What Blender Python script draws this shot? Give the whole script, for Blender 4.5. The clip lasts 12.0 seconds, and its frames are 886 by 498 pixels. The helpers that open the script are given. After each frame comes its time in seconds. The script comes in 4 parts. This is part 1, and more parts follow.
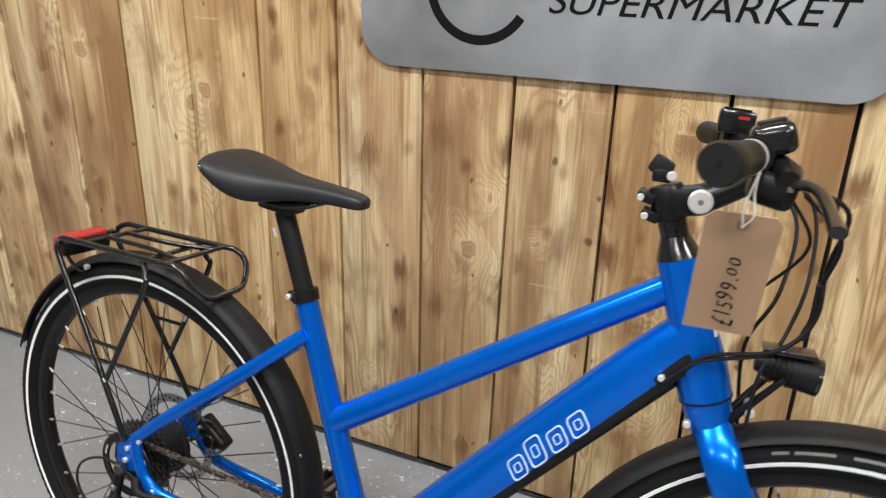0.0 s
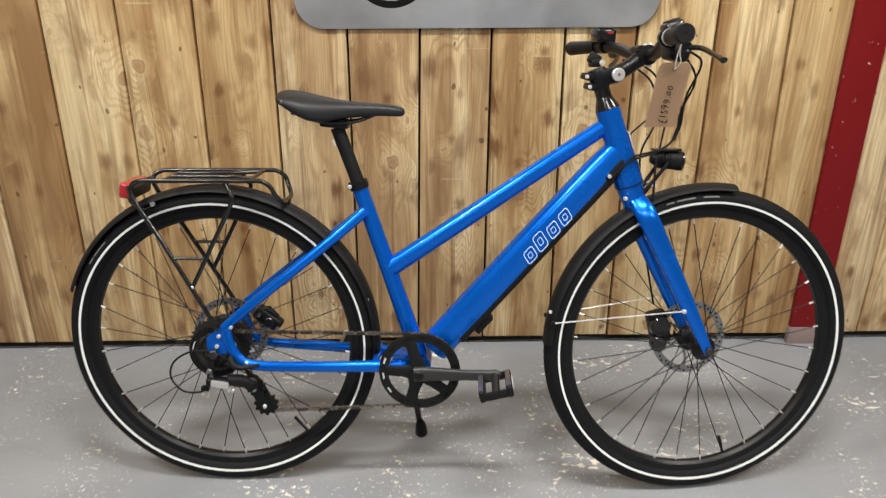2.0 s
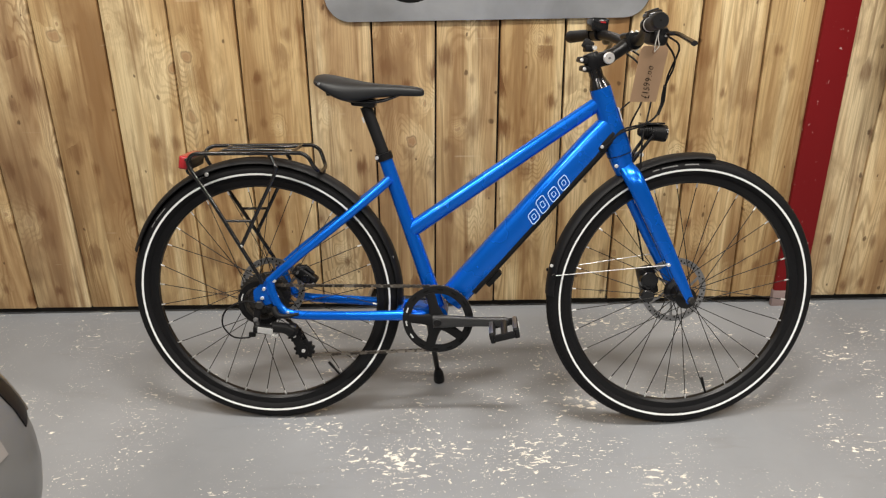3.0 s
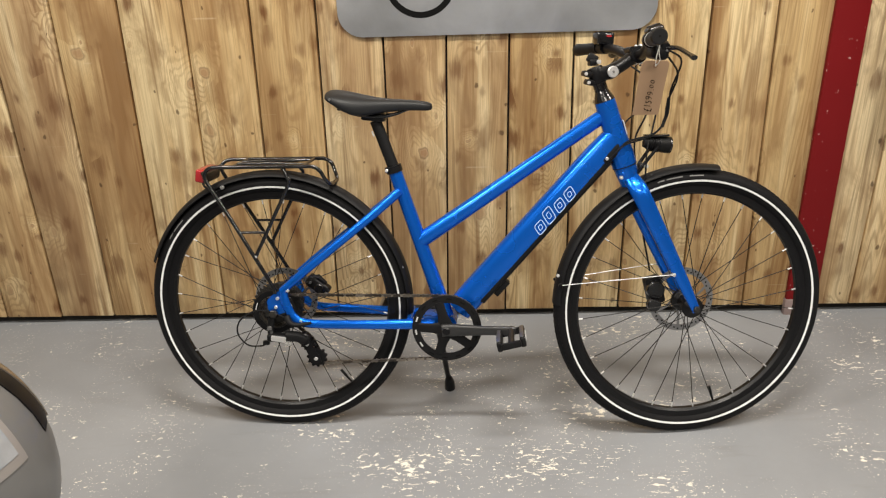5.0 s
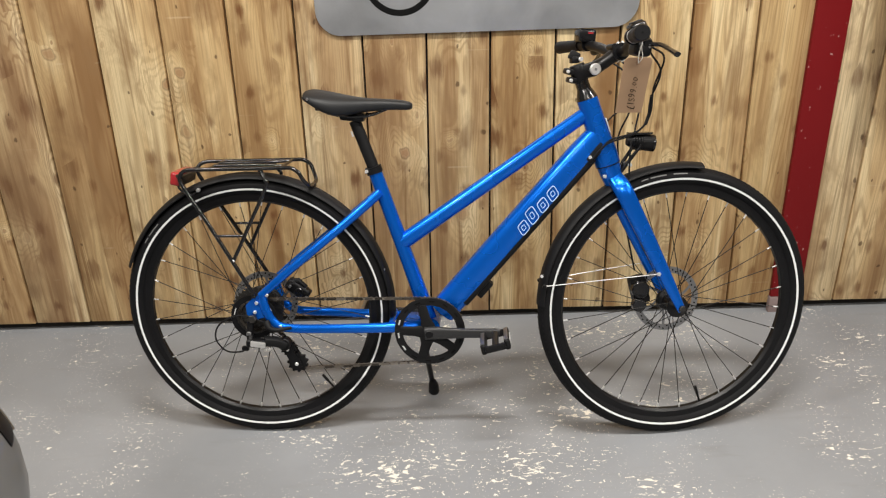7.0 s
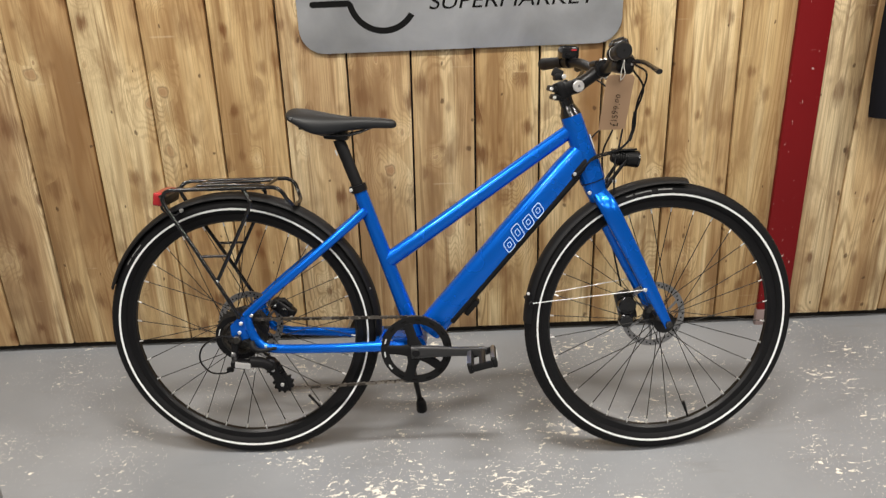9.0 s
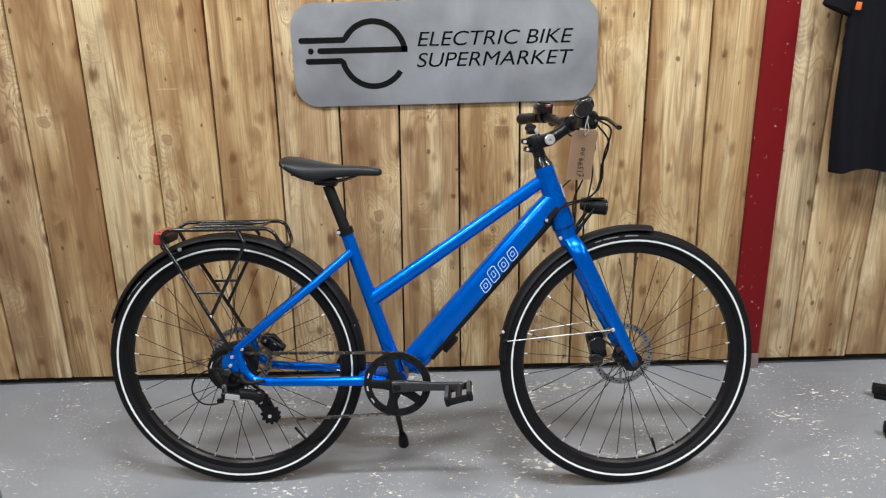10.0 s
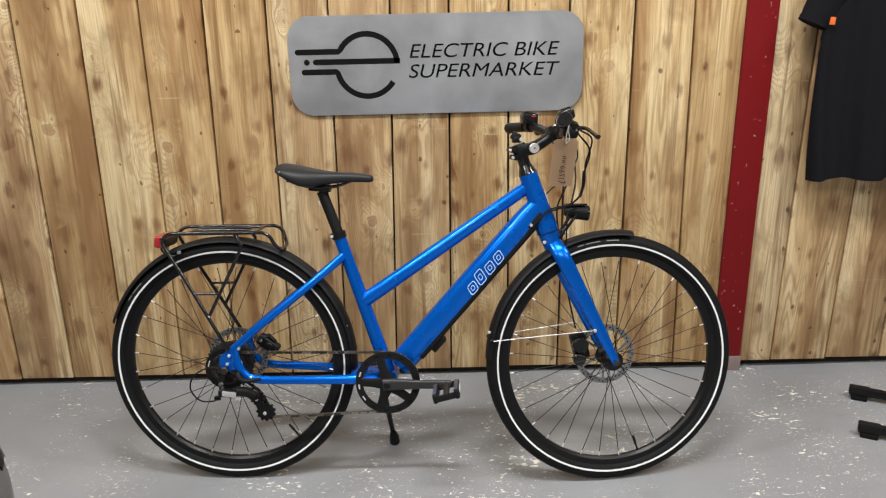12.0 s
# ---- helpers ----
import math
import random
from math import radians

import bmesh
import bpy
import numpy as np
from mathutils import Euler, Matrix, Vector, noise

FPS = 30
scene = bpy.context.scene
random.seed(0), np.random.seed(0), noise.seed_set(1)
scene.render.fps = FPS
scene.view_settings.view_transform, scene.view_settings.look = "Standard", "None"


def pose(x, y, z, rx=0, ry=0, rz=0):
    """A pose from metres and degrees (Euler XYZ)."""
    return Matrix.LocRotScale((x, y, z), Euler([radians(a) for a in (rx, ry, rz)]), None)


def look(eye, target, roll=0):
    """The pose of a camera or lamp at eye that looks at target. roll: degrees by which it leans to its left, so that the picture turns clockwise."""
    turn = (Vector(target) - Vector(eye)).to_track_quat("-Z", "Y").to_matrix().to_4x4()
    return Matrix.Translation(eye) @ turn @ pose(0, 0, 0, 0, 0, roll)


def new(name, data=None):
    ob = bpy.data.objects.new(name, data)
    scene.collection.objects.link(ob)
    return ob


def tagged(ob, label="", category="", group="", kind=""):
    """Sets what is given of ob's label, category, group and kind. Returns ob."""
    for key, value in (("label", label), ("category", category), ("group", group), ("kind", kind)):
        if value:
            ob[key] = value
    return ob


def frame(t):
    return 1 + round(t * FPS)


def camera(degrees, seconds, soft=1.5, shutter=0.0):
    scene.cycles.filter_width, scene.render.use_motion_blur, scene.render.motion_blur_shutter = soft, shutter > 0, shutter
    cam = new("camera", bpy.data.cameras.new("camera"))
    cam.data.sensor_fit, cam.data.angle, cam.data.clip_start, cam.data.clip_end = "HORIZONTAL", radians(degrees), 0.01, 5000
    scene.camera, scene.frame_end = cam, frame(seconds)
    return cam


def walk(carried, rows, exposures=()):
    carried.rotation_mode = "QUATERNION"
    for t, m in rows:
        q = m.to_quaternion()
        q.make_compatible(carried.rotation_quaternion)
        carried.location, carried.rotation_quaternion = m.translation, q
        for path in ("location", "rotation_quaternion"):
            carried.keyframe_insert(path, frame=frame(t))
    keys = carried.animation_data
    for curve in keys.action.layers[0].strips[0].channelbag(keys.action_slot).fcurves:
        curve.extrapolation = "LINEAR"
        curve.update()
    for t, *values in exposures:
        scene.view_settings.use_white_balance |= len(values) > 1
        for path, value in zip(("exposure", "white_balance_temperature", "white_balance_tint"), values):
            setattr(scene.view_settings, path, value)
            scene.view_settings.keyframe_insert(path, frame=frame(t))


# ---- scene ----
cam = camera(61.3, 12.0, soft=1.2, shutter=0.4)
PATH = [
    (0, (0.938, -1.386, 1.221), (0.166, 0.298, 0.468), 1.2),
    (0.5, (0.777, -1.514, 1.21), (0.234, 0.281, 0.515), -1.6),
    (1, (0.59, -1.708, 1.223), (0.406, 0.172, 0.566), -1.3),
    (1.5, (0.478, -1.927, 1.239), (0.468, -0.067, 0.504), -1.1),
    (2, (0.485, -2.107, 1.24), (0.507, -0.27, 0.452), -0.0),
    (2.5, (0.498, -2.3, 1.267), (0.494, -0.463, 0.476), 0.3),
    (3, (0.475, -2.37, 1.261), (0.464, -0.536, 0.463), -0.7),
    (3.5, (0.489, -2.407, 1.276), (0.431, -0.567, 0.496), -0.3),
    (5.5, (0.515, -2.399, 1.285), (0.452, -0.558, 0.505), -2.0),
    (6, (0.516, -2.385, 1.282), (0.487, -0.532, 0.53), -1.6),
    (6.5, (0.517, -2.377, 1.277), (0.486, -0.532, 0.507), -1.7),
    (8.5, (0.525, -2.357, 1.28), (0.507, -0.521, 0.488), -2.0),
    (9, (0.53, -2.358, 1.286), (0.527, -0.505, 0.534), -2.0),
    (9.5, (0.555, -2.402, 1.307), (0.547, -0.52, 0.631), -1.4),
    (10, (0.582, -2.487, 1.309), (0.582, -0.588, 0.681), -1.2),
    (10.5, (0.566, -2.581, 1.319), (0.603, -0.68, 0.7), -1.2),
    (11, (0.576, -2.607, 1.324), (0.624, -0.704, 0.71), -0.9),
    (11.5, (0.6, -2.584, 1.326), (0.626, -0.68, 0.715), -0.8),
    (12, (0.61, -2.572, 1.324), (0.613, -0.667, 0.716), -1.0),
]
LIGHTING = [(0.0, 0.10, 6350, 10), (0.5, 0.08, 6350, 10), (1.0, 0.0, 5950, 10), (1.5, 0.0, 5500, 10), (2.0, 0.0, 6600, 10), (2.5, -0.04, 6700, 10), (3.5, -0.07, 6900, 10), (5.5, -0.07, 7000, 10),
            (6.5, -0.07, 6700, 10), (9.0, -0.07, 6750, 10), (9.5, -0.08, 6250, 10), (10.0, -0.12, 6050, 10), (10.5, -0.12, 5850, 10), (11.0, -0.12, 6350, 10), (12.0, -0.12, 6450, 10)]
walk(cam, [(t, look(eye, target, roll)) for t, eye, target, roll in PATH], LIGHTING)

# ---- world, lights, exposure ----
world = bpy.data.worlds.new("world")
scene.world = world
world.use_nodes = True
world.node_tree.nodes["Background"].inputs[0].default_value = (0.9, 0.95, 1.0, 1)
world.node_tree.nodes["Background"].inputs[1].default_value = 0.02

CEILING = 3.3
# rows of strip lights under the ceiling: x, y, length along x, watts
STRIPS = [(-1.6, -1.5, 1.1, 74), (0.7, -1.5, 1.1, 82), (3.0, -1.5, 1.1, 74),
          (-1.6, -3.6, 1.1, 44), (0.7, -3.6, 1.1, 44), (3.0, -3.6, 1.1, 44)]


def strip_lamp(x, y, length, watts):
    lamp = bpy.data.lights.new("strip_light", "AREA")
    lamp.shape, lamp.size, lamp.size_y, lamp.energy = "RECTANGLE", length, 0.22, watts
    lamp.color = (1.0, 0.97, 0.92)
    ob = new("strip_light", lamp)
    ob.matrix_world = pose(x, y, CEILING - 0.10)


for row in STRIPS:
    strip_lamp(*row)


# ---- materials ----
def material(name, base=(0.5, 0.5, 0.5), rough=0.5, metal=0.0, coat=0.0, spec=0.5):
    m = bpy.data.materials.new(name)
    m.use_nodes = True
    b = m.node_tree.nodes["Principled BSDF"]
    b.inputs["Base Color"].default_value = (*base, 1)
    b.inputs["Roughness"].default_value = rough
    b.inputs["Metallic"].default_value = metal
    b.inputs["Coat Weight"].default_value = coat
    b.inputs["Coat Roughness"].default_value = 0.06
    b.inputs["Specular IOR Level"].default_value = spec
    return m


class Nodes:
    """Short hand for building a node tree."""

    def __init__(self, m):
        self.t = m.node_tree
        self.b = self.t.nodes["Principled BSDF"]

    def add(self, kind, *links, **values):
        n = self.t.nodes.new(kind)
        for key, value in values.items():
            if key == "operation":
                n.operation = value
            elif key == "voronoi_dimensions":
                n.voronoi_dimensions = value
            else:
                n.inputs[key.replace("_", " ")].default_value = value
        for socket, source in links:
            self.t.links.new(source, n.inputs[socket])
        return n

    def math(self, op, a, b=None, c=None):
        n = self.t.nodes.new("ShaderNodeMath")
        n.operation = op
        for i, v in enumerate((a, b, c)):
            if v is None:
                continue
            if isinstance(v, (int, float)):
                n.inputs[i].default_value = v
            else:
                self.t.links.new(v, n.inputs[i])
        return n.outputs[0]

    def ramp(self, source, *stops, ease="LINEAR"):
        n = self.t.nodes.new("ShaderNodeValToRGB")
        n.color_ramp.interpolation = ease
        els = n.color_ramp.elements
        while len(els) < len(stops):
            els.new(0.5)
        for e, (p, c) in zip(els, stops):
            e.position = p
            e.color = (*c, 1) if isinstance(c, tuple) else (c, c, c, 1)
        self.t.links.new(source, n.inputs[0])
        return n.outputs[0]

    def mix(self, fac, a, b, blend="MIX"):
        n = self.t.nodes.new("ShaderNodeMix")
        n.data_type, n.blend_type = "RGBA", blend
        for i, v in ((0, fac), (6, a), (7, b)):
            if isinstance(v, tuple):
                n.inputs[i].default_value = (*v, 1)
            elif isinstance(v, (int, float)):
                n.inputs[i].default_value = v
            else:
                self.t.links.new(v, n.inputs[i])
        return n.outputs[2]

    def link(self, source, name):
        self.t.links.new(source, self.b.inputs[name])

    def bump(self, height, strength, distance):
        n = self.add("ShaderNodeBump", ("Height", height), Strength=strength, Distance=distance)
        self.link(n.outputs[0], "Normal")

    def coords(self, scale, shift=None):
        tc = self.add("ShaderNodeTexCoord")
        v = tc.outputs["Object"]
        if shift is not None:
            v = self.add("ShaderNodeVectorMath", (0, v), (1, shift), operation="ADD").outputs[0]
        mp = self.add("ShaderNodeMapping", ("Vector", v))
        mp.inputs["Scale"].default_value = scale
        return mp.outputs[0]

    def noise(self, vec, scale, detail=4, rough=0.55, distortion=0.0):
        return self.add("ShaderNodeTexNoise", ("Vector", vec), Scale=scale, Detail=detail, Roughness=rough, Distortion=distortion).outputs[0]


def worn(name, base, rough, metal=0.0, coat=0.0, spec=0.5, vary=0.18, bump=0.0, scale=60):
    """A plain paint, plastic or metal with smudges and fine grain."""
    m = material(name, base, rough, metal, coat, spec)
    n = Nodes(m)
    v = n.coords((1, 1, 1))
    big, fine = n.noise(v, scale * 0.15, 3), n.noise(v, scale * 4, 3)
    dark = tuple(c * (1 - vary) for c in base)
    n.link(n.mix(big, dark, base), "Base Color")
    n.link(n.math("MULTIPLY_ADD", big, 0.22, max(rough - 0.11, 0.02)), "Roughness")
    if bump:
        n.bump(fine, bump, 0.001)
    return m


def wood_material():
    m = material("pine_board", rough=0.6, spec=0.3)
    n = Nodes(m)
    info = n.add("ShaderNodeObjectInfo")
    rnd = info.outputs["Random"]
    tone = n.add("ShaderNodeSeparateColor", ("Color", info.outputs["Color"])).outputs[0]
    other = n.math("FRACT", n.math("MULTIPLY", rnd, 17.3))
    shift = n.add("ShaderNodeCombineXYZ", ("X", n.math("MULTIPLY", rnd, 37.0)), ("Z", n.math("MULTIPLY", rnd, 91.0))).outputs[0]
    v = n.coords((1, 0.2, 1), shift)
    flat = n.add("ShaderNodeSeparateXYZ", ("Vector", v))
    px, pz = flat.outputs[0], flat.outputs[2]

    def stretched(x, z, scale=1.0, detail=3, rough=0.55, distortion=0.0):
        return n.noise(n.add("ShaderNodeMapping", ("Vector", v), Scale=(x, 1, z)).outputs[0], scale, detail, rough, distortion)

    def spots(x, z, least, spread, share):
        """One spot in some of the cells of an uneven net: distance in spot radii, and whether it is there."""
        wx = n.math("MULTIPLY_ADD", stretched(30, 14, 1.0, 2), 0.35, n.math("MULTIPLY", px, x))
        cell = n.add("ShaderNodeCombineXYZ", ("X", wx), ("Y", n.math("MULTIPLY", pz, z)))
        vor = n.add("ShaderNodeTexVoronoi", ("Vector", cell.outputs[0]), voronoi_dimensions="2D", Scale=1.0, Randomness=1.0)
        pick = n.add("ShaderNodeSeparateColor", ("Color", vor.outputs["Color"]))
        size = n.math("MULTIPLY_ADD", n.math("POWER", pick.outputs[1], 2.0), spread, least)
        return n.math("DIVIDE", vor.outputs["Distance"], size), n.math("GREATER_THAN", pick.outputs[0], 1 - share), pick.outputs[2]

    rel, keep, tint = spots(6.0, 4.6, 0.05, 0.13, 0.50)
    near = n.math("MULTIPLY", n.math("POWER", 2.718, n.math("MULTIPLY", n.math("MULTIPLY", rel, rel), -0.16)), keep)
    # growth rings cut lengthwise: level lines of a field drawn out along the board and bent round the knots
    field_v = n.add("ShaderNodeCombineXYZ", ("X", n.math("MULTIPLY", px, 7.5)), ("Z", n.math("MULTIPLY", pz, 0.62))).outputs[0]
    field = n.math("ADD", n.noise(field_v, 1.0, 2, 0.45, 0.25), n.math("MULTIPLY", near, 0.22))
    ring = n.math("SINE", n.math("MULTIPLY", field, 150.0))
    line = n.ramp(n.math("MULTIPLY_ADD", ring, 0.5, 0.5), (0.45, 0.0), (0.97, 1.0))
    line = n.math("MULTIPLY", line, n.ramp(stretched(8, 1.6, 1.0, 3), (0.36, 0.08), (0.66, 1.0)))
    fine = stretched(260, 5, 1.0, 3)
    # pale sapwood and darker heartwood in long soft bands
    band = n.math("ADD", stretched(8.0, 0.8, 1.0, 4, 0.55, 0.4), n.math("ADD", n.math("MULTIPLY_ADD", tone, 0.2, -0.10), n.math("MULTIPLY", near, 0.10)))
    col = n.ramp(band, (0.34, (0.290, 0.158, 0.064)), (0.44, (0.455, 0.285, 0.130)), (0.53, (0.640, 0.455, 0.228)), (0.62, (0.80, 0.635, 0.365)))
    col = n.mix(n.math("MULTIPLY", line, 0.58), col, (0.250, 0.122, 0.040))
    col = n.mix(n.ramp(fine, (0.45, 0.0), (0.68, 0.40)), col, (0.31, 0.175, 0.072))
    # dark streaks where a few rings stand close together
    streak = n.ramp(stretched(42, 1.5, 1.0, 3, 0.6, 0.3), (0.55, 0.0), (0.68, 0.72))
    col = n.mix(streak, col, (0.235, 0.118, 0.042))
    # soft weathered clouds
    col = n.mix(n.ramp(stretched(9, 4.5, 1.0, 4, 0.6, 0.6), (0.48, 0.0), (0.66, 0.55)), col, (0.285, 0.165, 0.072))
    # brown resin spots, longer than wide
    far, there, strong = spots(13.0, 8.0, 0.20, 0.38, 0.50)
    smear = n.math("ADD", far, n.math("MULTIPLY_ADD", stretched(95, 12, 1.0, 4, 0.6), 1.7, -0.85))
    spot = n.math("MULTIPLY", n.ramp(smear, (0.15, 1.0), (1.0, 0.0), ease="EASE"), there)
    col = n.mix(n.math("MULTIPLY", spot, n.math("MULTIPLY_ADD", strong, 0.62, 0.22)), col, (0.150, 0.054, 0.016))
    # knots: pale collar, warm heart, thin dark rim
    halo = n.math("MULTIPLY", n.ramp(rel, (0.7, 1.0), (2.2, 0.0), ease="EASE"), keep)
    core = n.math("MULTIPLY", n.ramp(rel, (0.30, 1.0), (0.62, 0.0)), keep)
    rim = n.math("MULTIPLY", n.ramp(rel, (0.38, 0.0), (0.55, 1.0), (0.72, 0.0)), keep)
    col = n.mix(n.math("MULTIPLY", halo, 0.40), col, (0.66, 0.47, 0.25))
    col = n.mix(n.math("MULTIPLY", core, n.math("MULTIPLY_ADD", tint, 0.5, 0.25)), col, (0.33, 0.155, 0.065))
    col = n.mix(n.math("MULTIPLY", rim, n.math("MULTIPLY_ADD", tint, 0.45, 0.15)), col, (0.13, 0.060, 0.024))
    # pin knots
    pin, pin_there, _ = spots(11.0, 6.5, 0.035, 0.045, 0.42)
    col = n.mix(n.math("MULTIPLY", n.math("MULTIPLY", n.ramp(pin, (0.55, 1.0), (1.0, 0.0)), pin_there), 0.75), col, (0.085, 0.040, 0.016))
    # pale marks left across the board by the saw
    saw_z = n.noise(n.add("ShaderNodeCombineXYZ", ("Z", n.math("MULTIPLY", pz, 34.0))).outputs[0], 1.0, 1, 0.4)
    saw = n.math("MULTIPLY", n.ramp(saw_z, (0.68, 0.0), (0.72, 1.0)), n.ramp(stretched(9, 5, 1.0, 2), (0.50, 0.0), (0.58, 0.6)))
    col = n.mix(saw, col, (0.80, 0.67, 0.47))
    # boards differ in tone
    hsv = n.add("ShaderNodeHueSaturation", ("Color", col), ("Value", n.math("MULTIPLY_ADD", rnd, 0.10, 1.02)), ("Saturation", n.math("MULTIPLY_ADD", other, -0.10, 1.01)))
    n.link(hsv.outputs[0], "Base Color")
    n.link(n.math("MULTIPLY_ADD", line, -0.1, 0.64), "Roughness")
    n.bump(n.math("ADD", n.math("MULTIPLY", line, -0.4), n.math("MULTIPLY", fine, 0.6)), 0.30, 0.0012)
    return m


def floor_material():
    m = material("floor_paint", rough=0.4)
    n = Nodes(m)
    v = n.coords((1, 1, 1))
    cloud, grit = n.noise(v, 1.3, 5), n.noise(v, 55, 4)
    col = n.ramp(cloud, (0.35, (0.194, 0.204, 0.219)), (0.65, (0.268, 0.280, 0.299)))
    col = n.mix(n.math("MULTIPLY", grit, 0.25), col, (0.20, 0.20, 0.205))
    # dull grey scuffs
    scuff = n.noise(n.add("ShaderNodeMapping", ("Vector", v), Scale=(3, 14, 1), Rotation=(0, 0, 0.5)).outputs[0], 1.5, 5, 0.6)
    col = n.mix(n.ramp(scuff, (0.58, 0.0), (0.75, 0.35)), col, (0.17, 0.165, 0.16))
    # chips that show pale screed, in clusters
    warp = n.add("ShaderNodeMapping", ("Vector", v), Scale=(0.7, 1.4, 1), Rotation=(0, 0, -0.30)).outputs[0]
    chips = n.noise(warp, 58, 4, 0.65, 0.5)
    cluster = n.noise(v, 3.2, 4, 0.6)
    place = n.add("ShaderNodeSeparateXYZ", ("Vector", v))
    px, py = n.math("DIVIDE", n.math("SUBTRACT", place.outputs[0], 0.5), 1.0), n.math("DIVIDE", n.math("ADD", place.outputs[1], 0.70), 0.55)
    reach = n.math("POWER", 2.718, n.math("MULTIPLY", n.math("ADD", n.math("MULTIPLY", px, px), n.math("MULTIPLY", py, py)), -0.7))
    cut = n.math("ADD", n.math("MULTIPLY_ADD", cluster, -0.62, 0.984), n.math("MULTIPLY", reach, -0.034))
    chip = n.math("MULTIPLY", n.math("SUBTRACT", chips, cut), 45.0)
    chip = n.math("MINIMUM", n.math("MAXIMUM", chip, 0.0), 1.0)
    speck = n.noise(v, 150, 2, 0.5)
    speck = n.math("MULTIPLY", n.ramp(speck, (0.665, 0.0), (0.69, 1.0)), n.ramp(cluster, (0.42, 0.0), (0.55, 1.0)))
    mask = n.math("MAXIMUM", chip, speck)
    col = n.mix(mask, col, (0.72, 0.68, 0.60))
    n.link(col, "Base Color")
    n.link(n.math("MULTIPLY_ADD", mask, 0.35, n.math("MULTIPLY_ADD", cloud, 0.25, 0.40)), "Roughness")
    n.bump(n.math("SUBTRACT", n.math("MULTIPLY", grit, 0.3), mask), 0.15, 0.001)
    return m


def steel_material():
    m = material("brushed_steel", (0.56, 0.57, 0.60), 0.38, 1.0)
    n = Nodes(m)
    v = n.coords((1, 1, 1))
    cloud = n.noise(v, 5.0, 5, 0.6, 0.4)
    swirl = n.noise(n.add("ShaderNodeMapping", ("Vector", v), Scale=(30, 30, 160)).outputs[0], 3.0, 3)
    n.link(n.ramp(cloud, (0.3, (0.58, 0.60, 0.635)), (0.7, (0.76, 0.78, 0.82))), "Base Color")
    n.link(n.math("MULTIPLY_ADD", cloud, 0.20, n.math("MULTIPLY_ADD", swirl, 0.1, 0.24)), "Roughness")
    n.bump(swirl, 0.04, 0.0005)
    return m


WOOD, FLOOR, STEEL = wood_material(), floor_material(), steel_material()
BLUE = worn("metallic_blue_paint", (0.0, 0.136, 0.69), 0.26, 0.65, 0.25, 0.2, vary=0.06)
BLACK = worn("satin_black", (0.006, 0.006, 0.007), 0.36, spec=0.26, vary=0.3)
GLOSS = worn("gloss_black", (0.006, 0.006, 0.007), 0.2, coat=0.3, vary=0.2)
MATT = worn("matt_black_plastic", (0.010, 0.010, 0.011), 0.5, spec=0.18, vary=0.3, bump=0.15)
RUBBER = worn("tyre_rubber", (0.008, 0.008, 0.009), 0.62, spec=0.14, vary=0.3, bump=0.2)
LEATHER = worn("saddle_cover", (0.013, 0.014, 0.016), 0.48, spec=0.34, vary=0.25, bump=0.12, scale=120)
CHROME = worn("bright_metal", (0.84, 0.84, 0.84), 0.34, 0.7, vary=0.12)
ALLOY = worn("dull_alloy", (0.42, 0.42, 0.43), 0.42, 1.0, vary=0.25)
DARKSTEEL = worn("dark_steel", (0.10, 0.095, 0.09), 0.42, 0.9, vary=0.35)
SPOKE = worn("black_spoke", (0.018, 0.017, 0.016), 0.4, 0.5, vary=0.2)
CHAIN = material("oiled_chain", (0.3, 0.27, 0.24), 0.34, 0.8)
chain_nodes = Nodes(CHAIN)
chain_nodes.link(chain_nodes.ramp(chain_nodes.add("ShaderNodeNewGeometry").outputs["Random Per Island"], (0.1, (0.06, 0.052, 0.045)), (0.5, (0.17, 0.15, 0.13)), (0.95, (0.33, 0.30, 0.265))), "Base Color")
CRANK = worn("satin_grey_crank", (0.050, 0.050, 0.052), 0.36, 0.5, vary=0.25)
STRIPE = worn("reflective_stripe", (0.78, 0.80, 0.80), 0.45, vary=0.08)
MARK = worn("silver_blue_print", (0.44, 0.60, 0.86), 0.4, vary=0.1)
RED_PAINT = worn("red_steel_paint", (0.185, 0.006, 0.008), 0.5, spec=0.2, vary=0.2, bump=0.1, scale=20)
red = Nodes(RED_PAINT)
nicks = red.noise(red.coords((1, 1, 0.6)), 85, 2, 0.5)
red.link(red.mix(red.ramp(nicks, (0.725, 0.0), (0.745, 0.8)), RED_PAINT.node_tree.nodes["Principled BSDF"].inputs["Base Color"].links[0].from_socket, (0.55, 0.42, 0.38)), "Base Color")
RED_LENS = worn("red_lens", (0.36, 0.02, 0.025), 0.2, coat=0.5, vary=0.15)
CARD = worn("brown_card", (0.44, 0.28, 0.17), 0.8, vary=0.12, scale=90)
INK = material("black_ink", (0.006, 0.006, 0.006), 0.8, spec=0.1)
STRING = worn("white_string", (0.75, 0.73, 0.68), 0.8)
GAP_DARK = worn("dark_batten", (0.018, 0.015, 0.012), 0.9)
CLOTH = worn("black_cotton", (0.010, 0.010, 0.013), 0.95, spec=0.1, vary=0.3, bump=0.3, scale=400)
ORANGE = worn("orange_tab", (0.80, 0.16, 0.02), 0.7)
PLASTER = worn("grey_plaster", (0.32, 0.32, 0.315), 0.8, vary=0.1, bump=0.2, scale=20)
SCOOT_GREY = worn("grey_fairing", (0.17, 0.17, 0.17), 0.4, 0.2, 0.3, vary=0.12)
CLEAR = worn("clear_lens", (0.75, 0.80, 0.86), 0.08, 0.55, 1.0, vary=0.25)
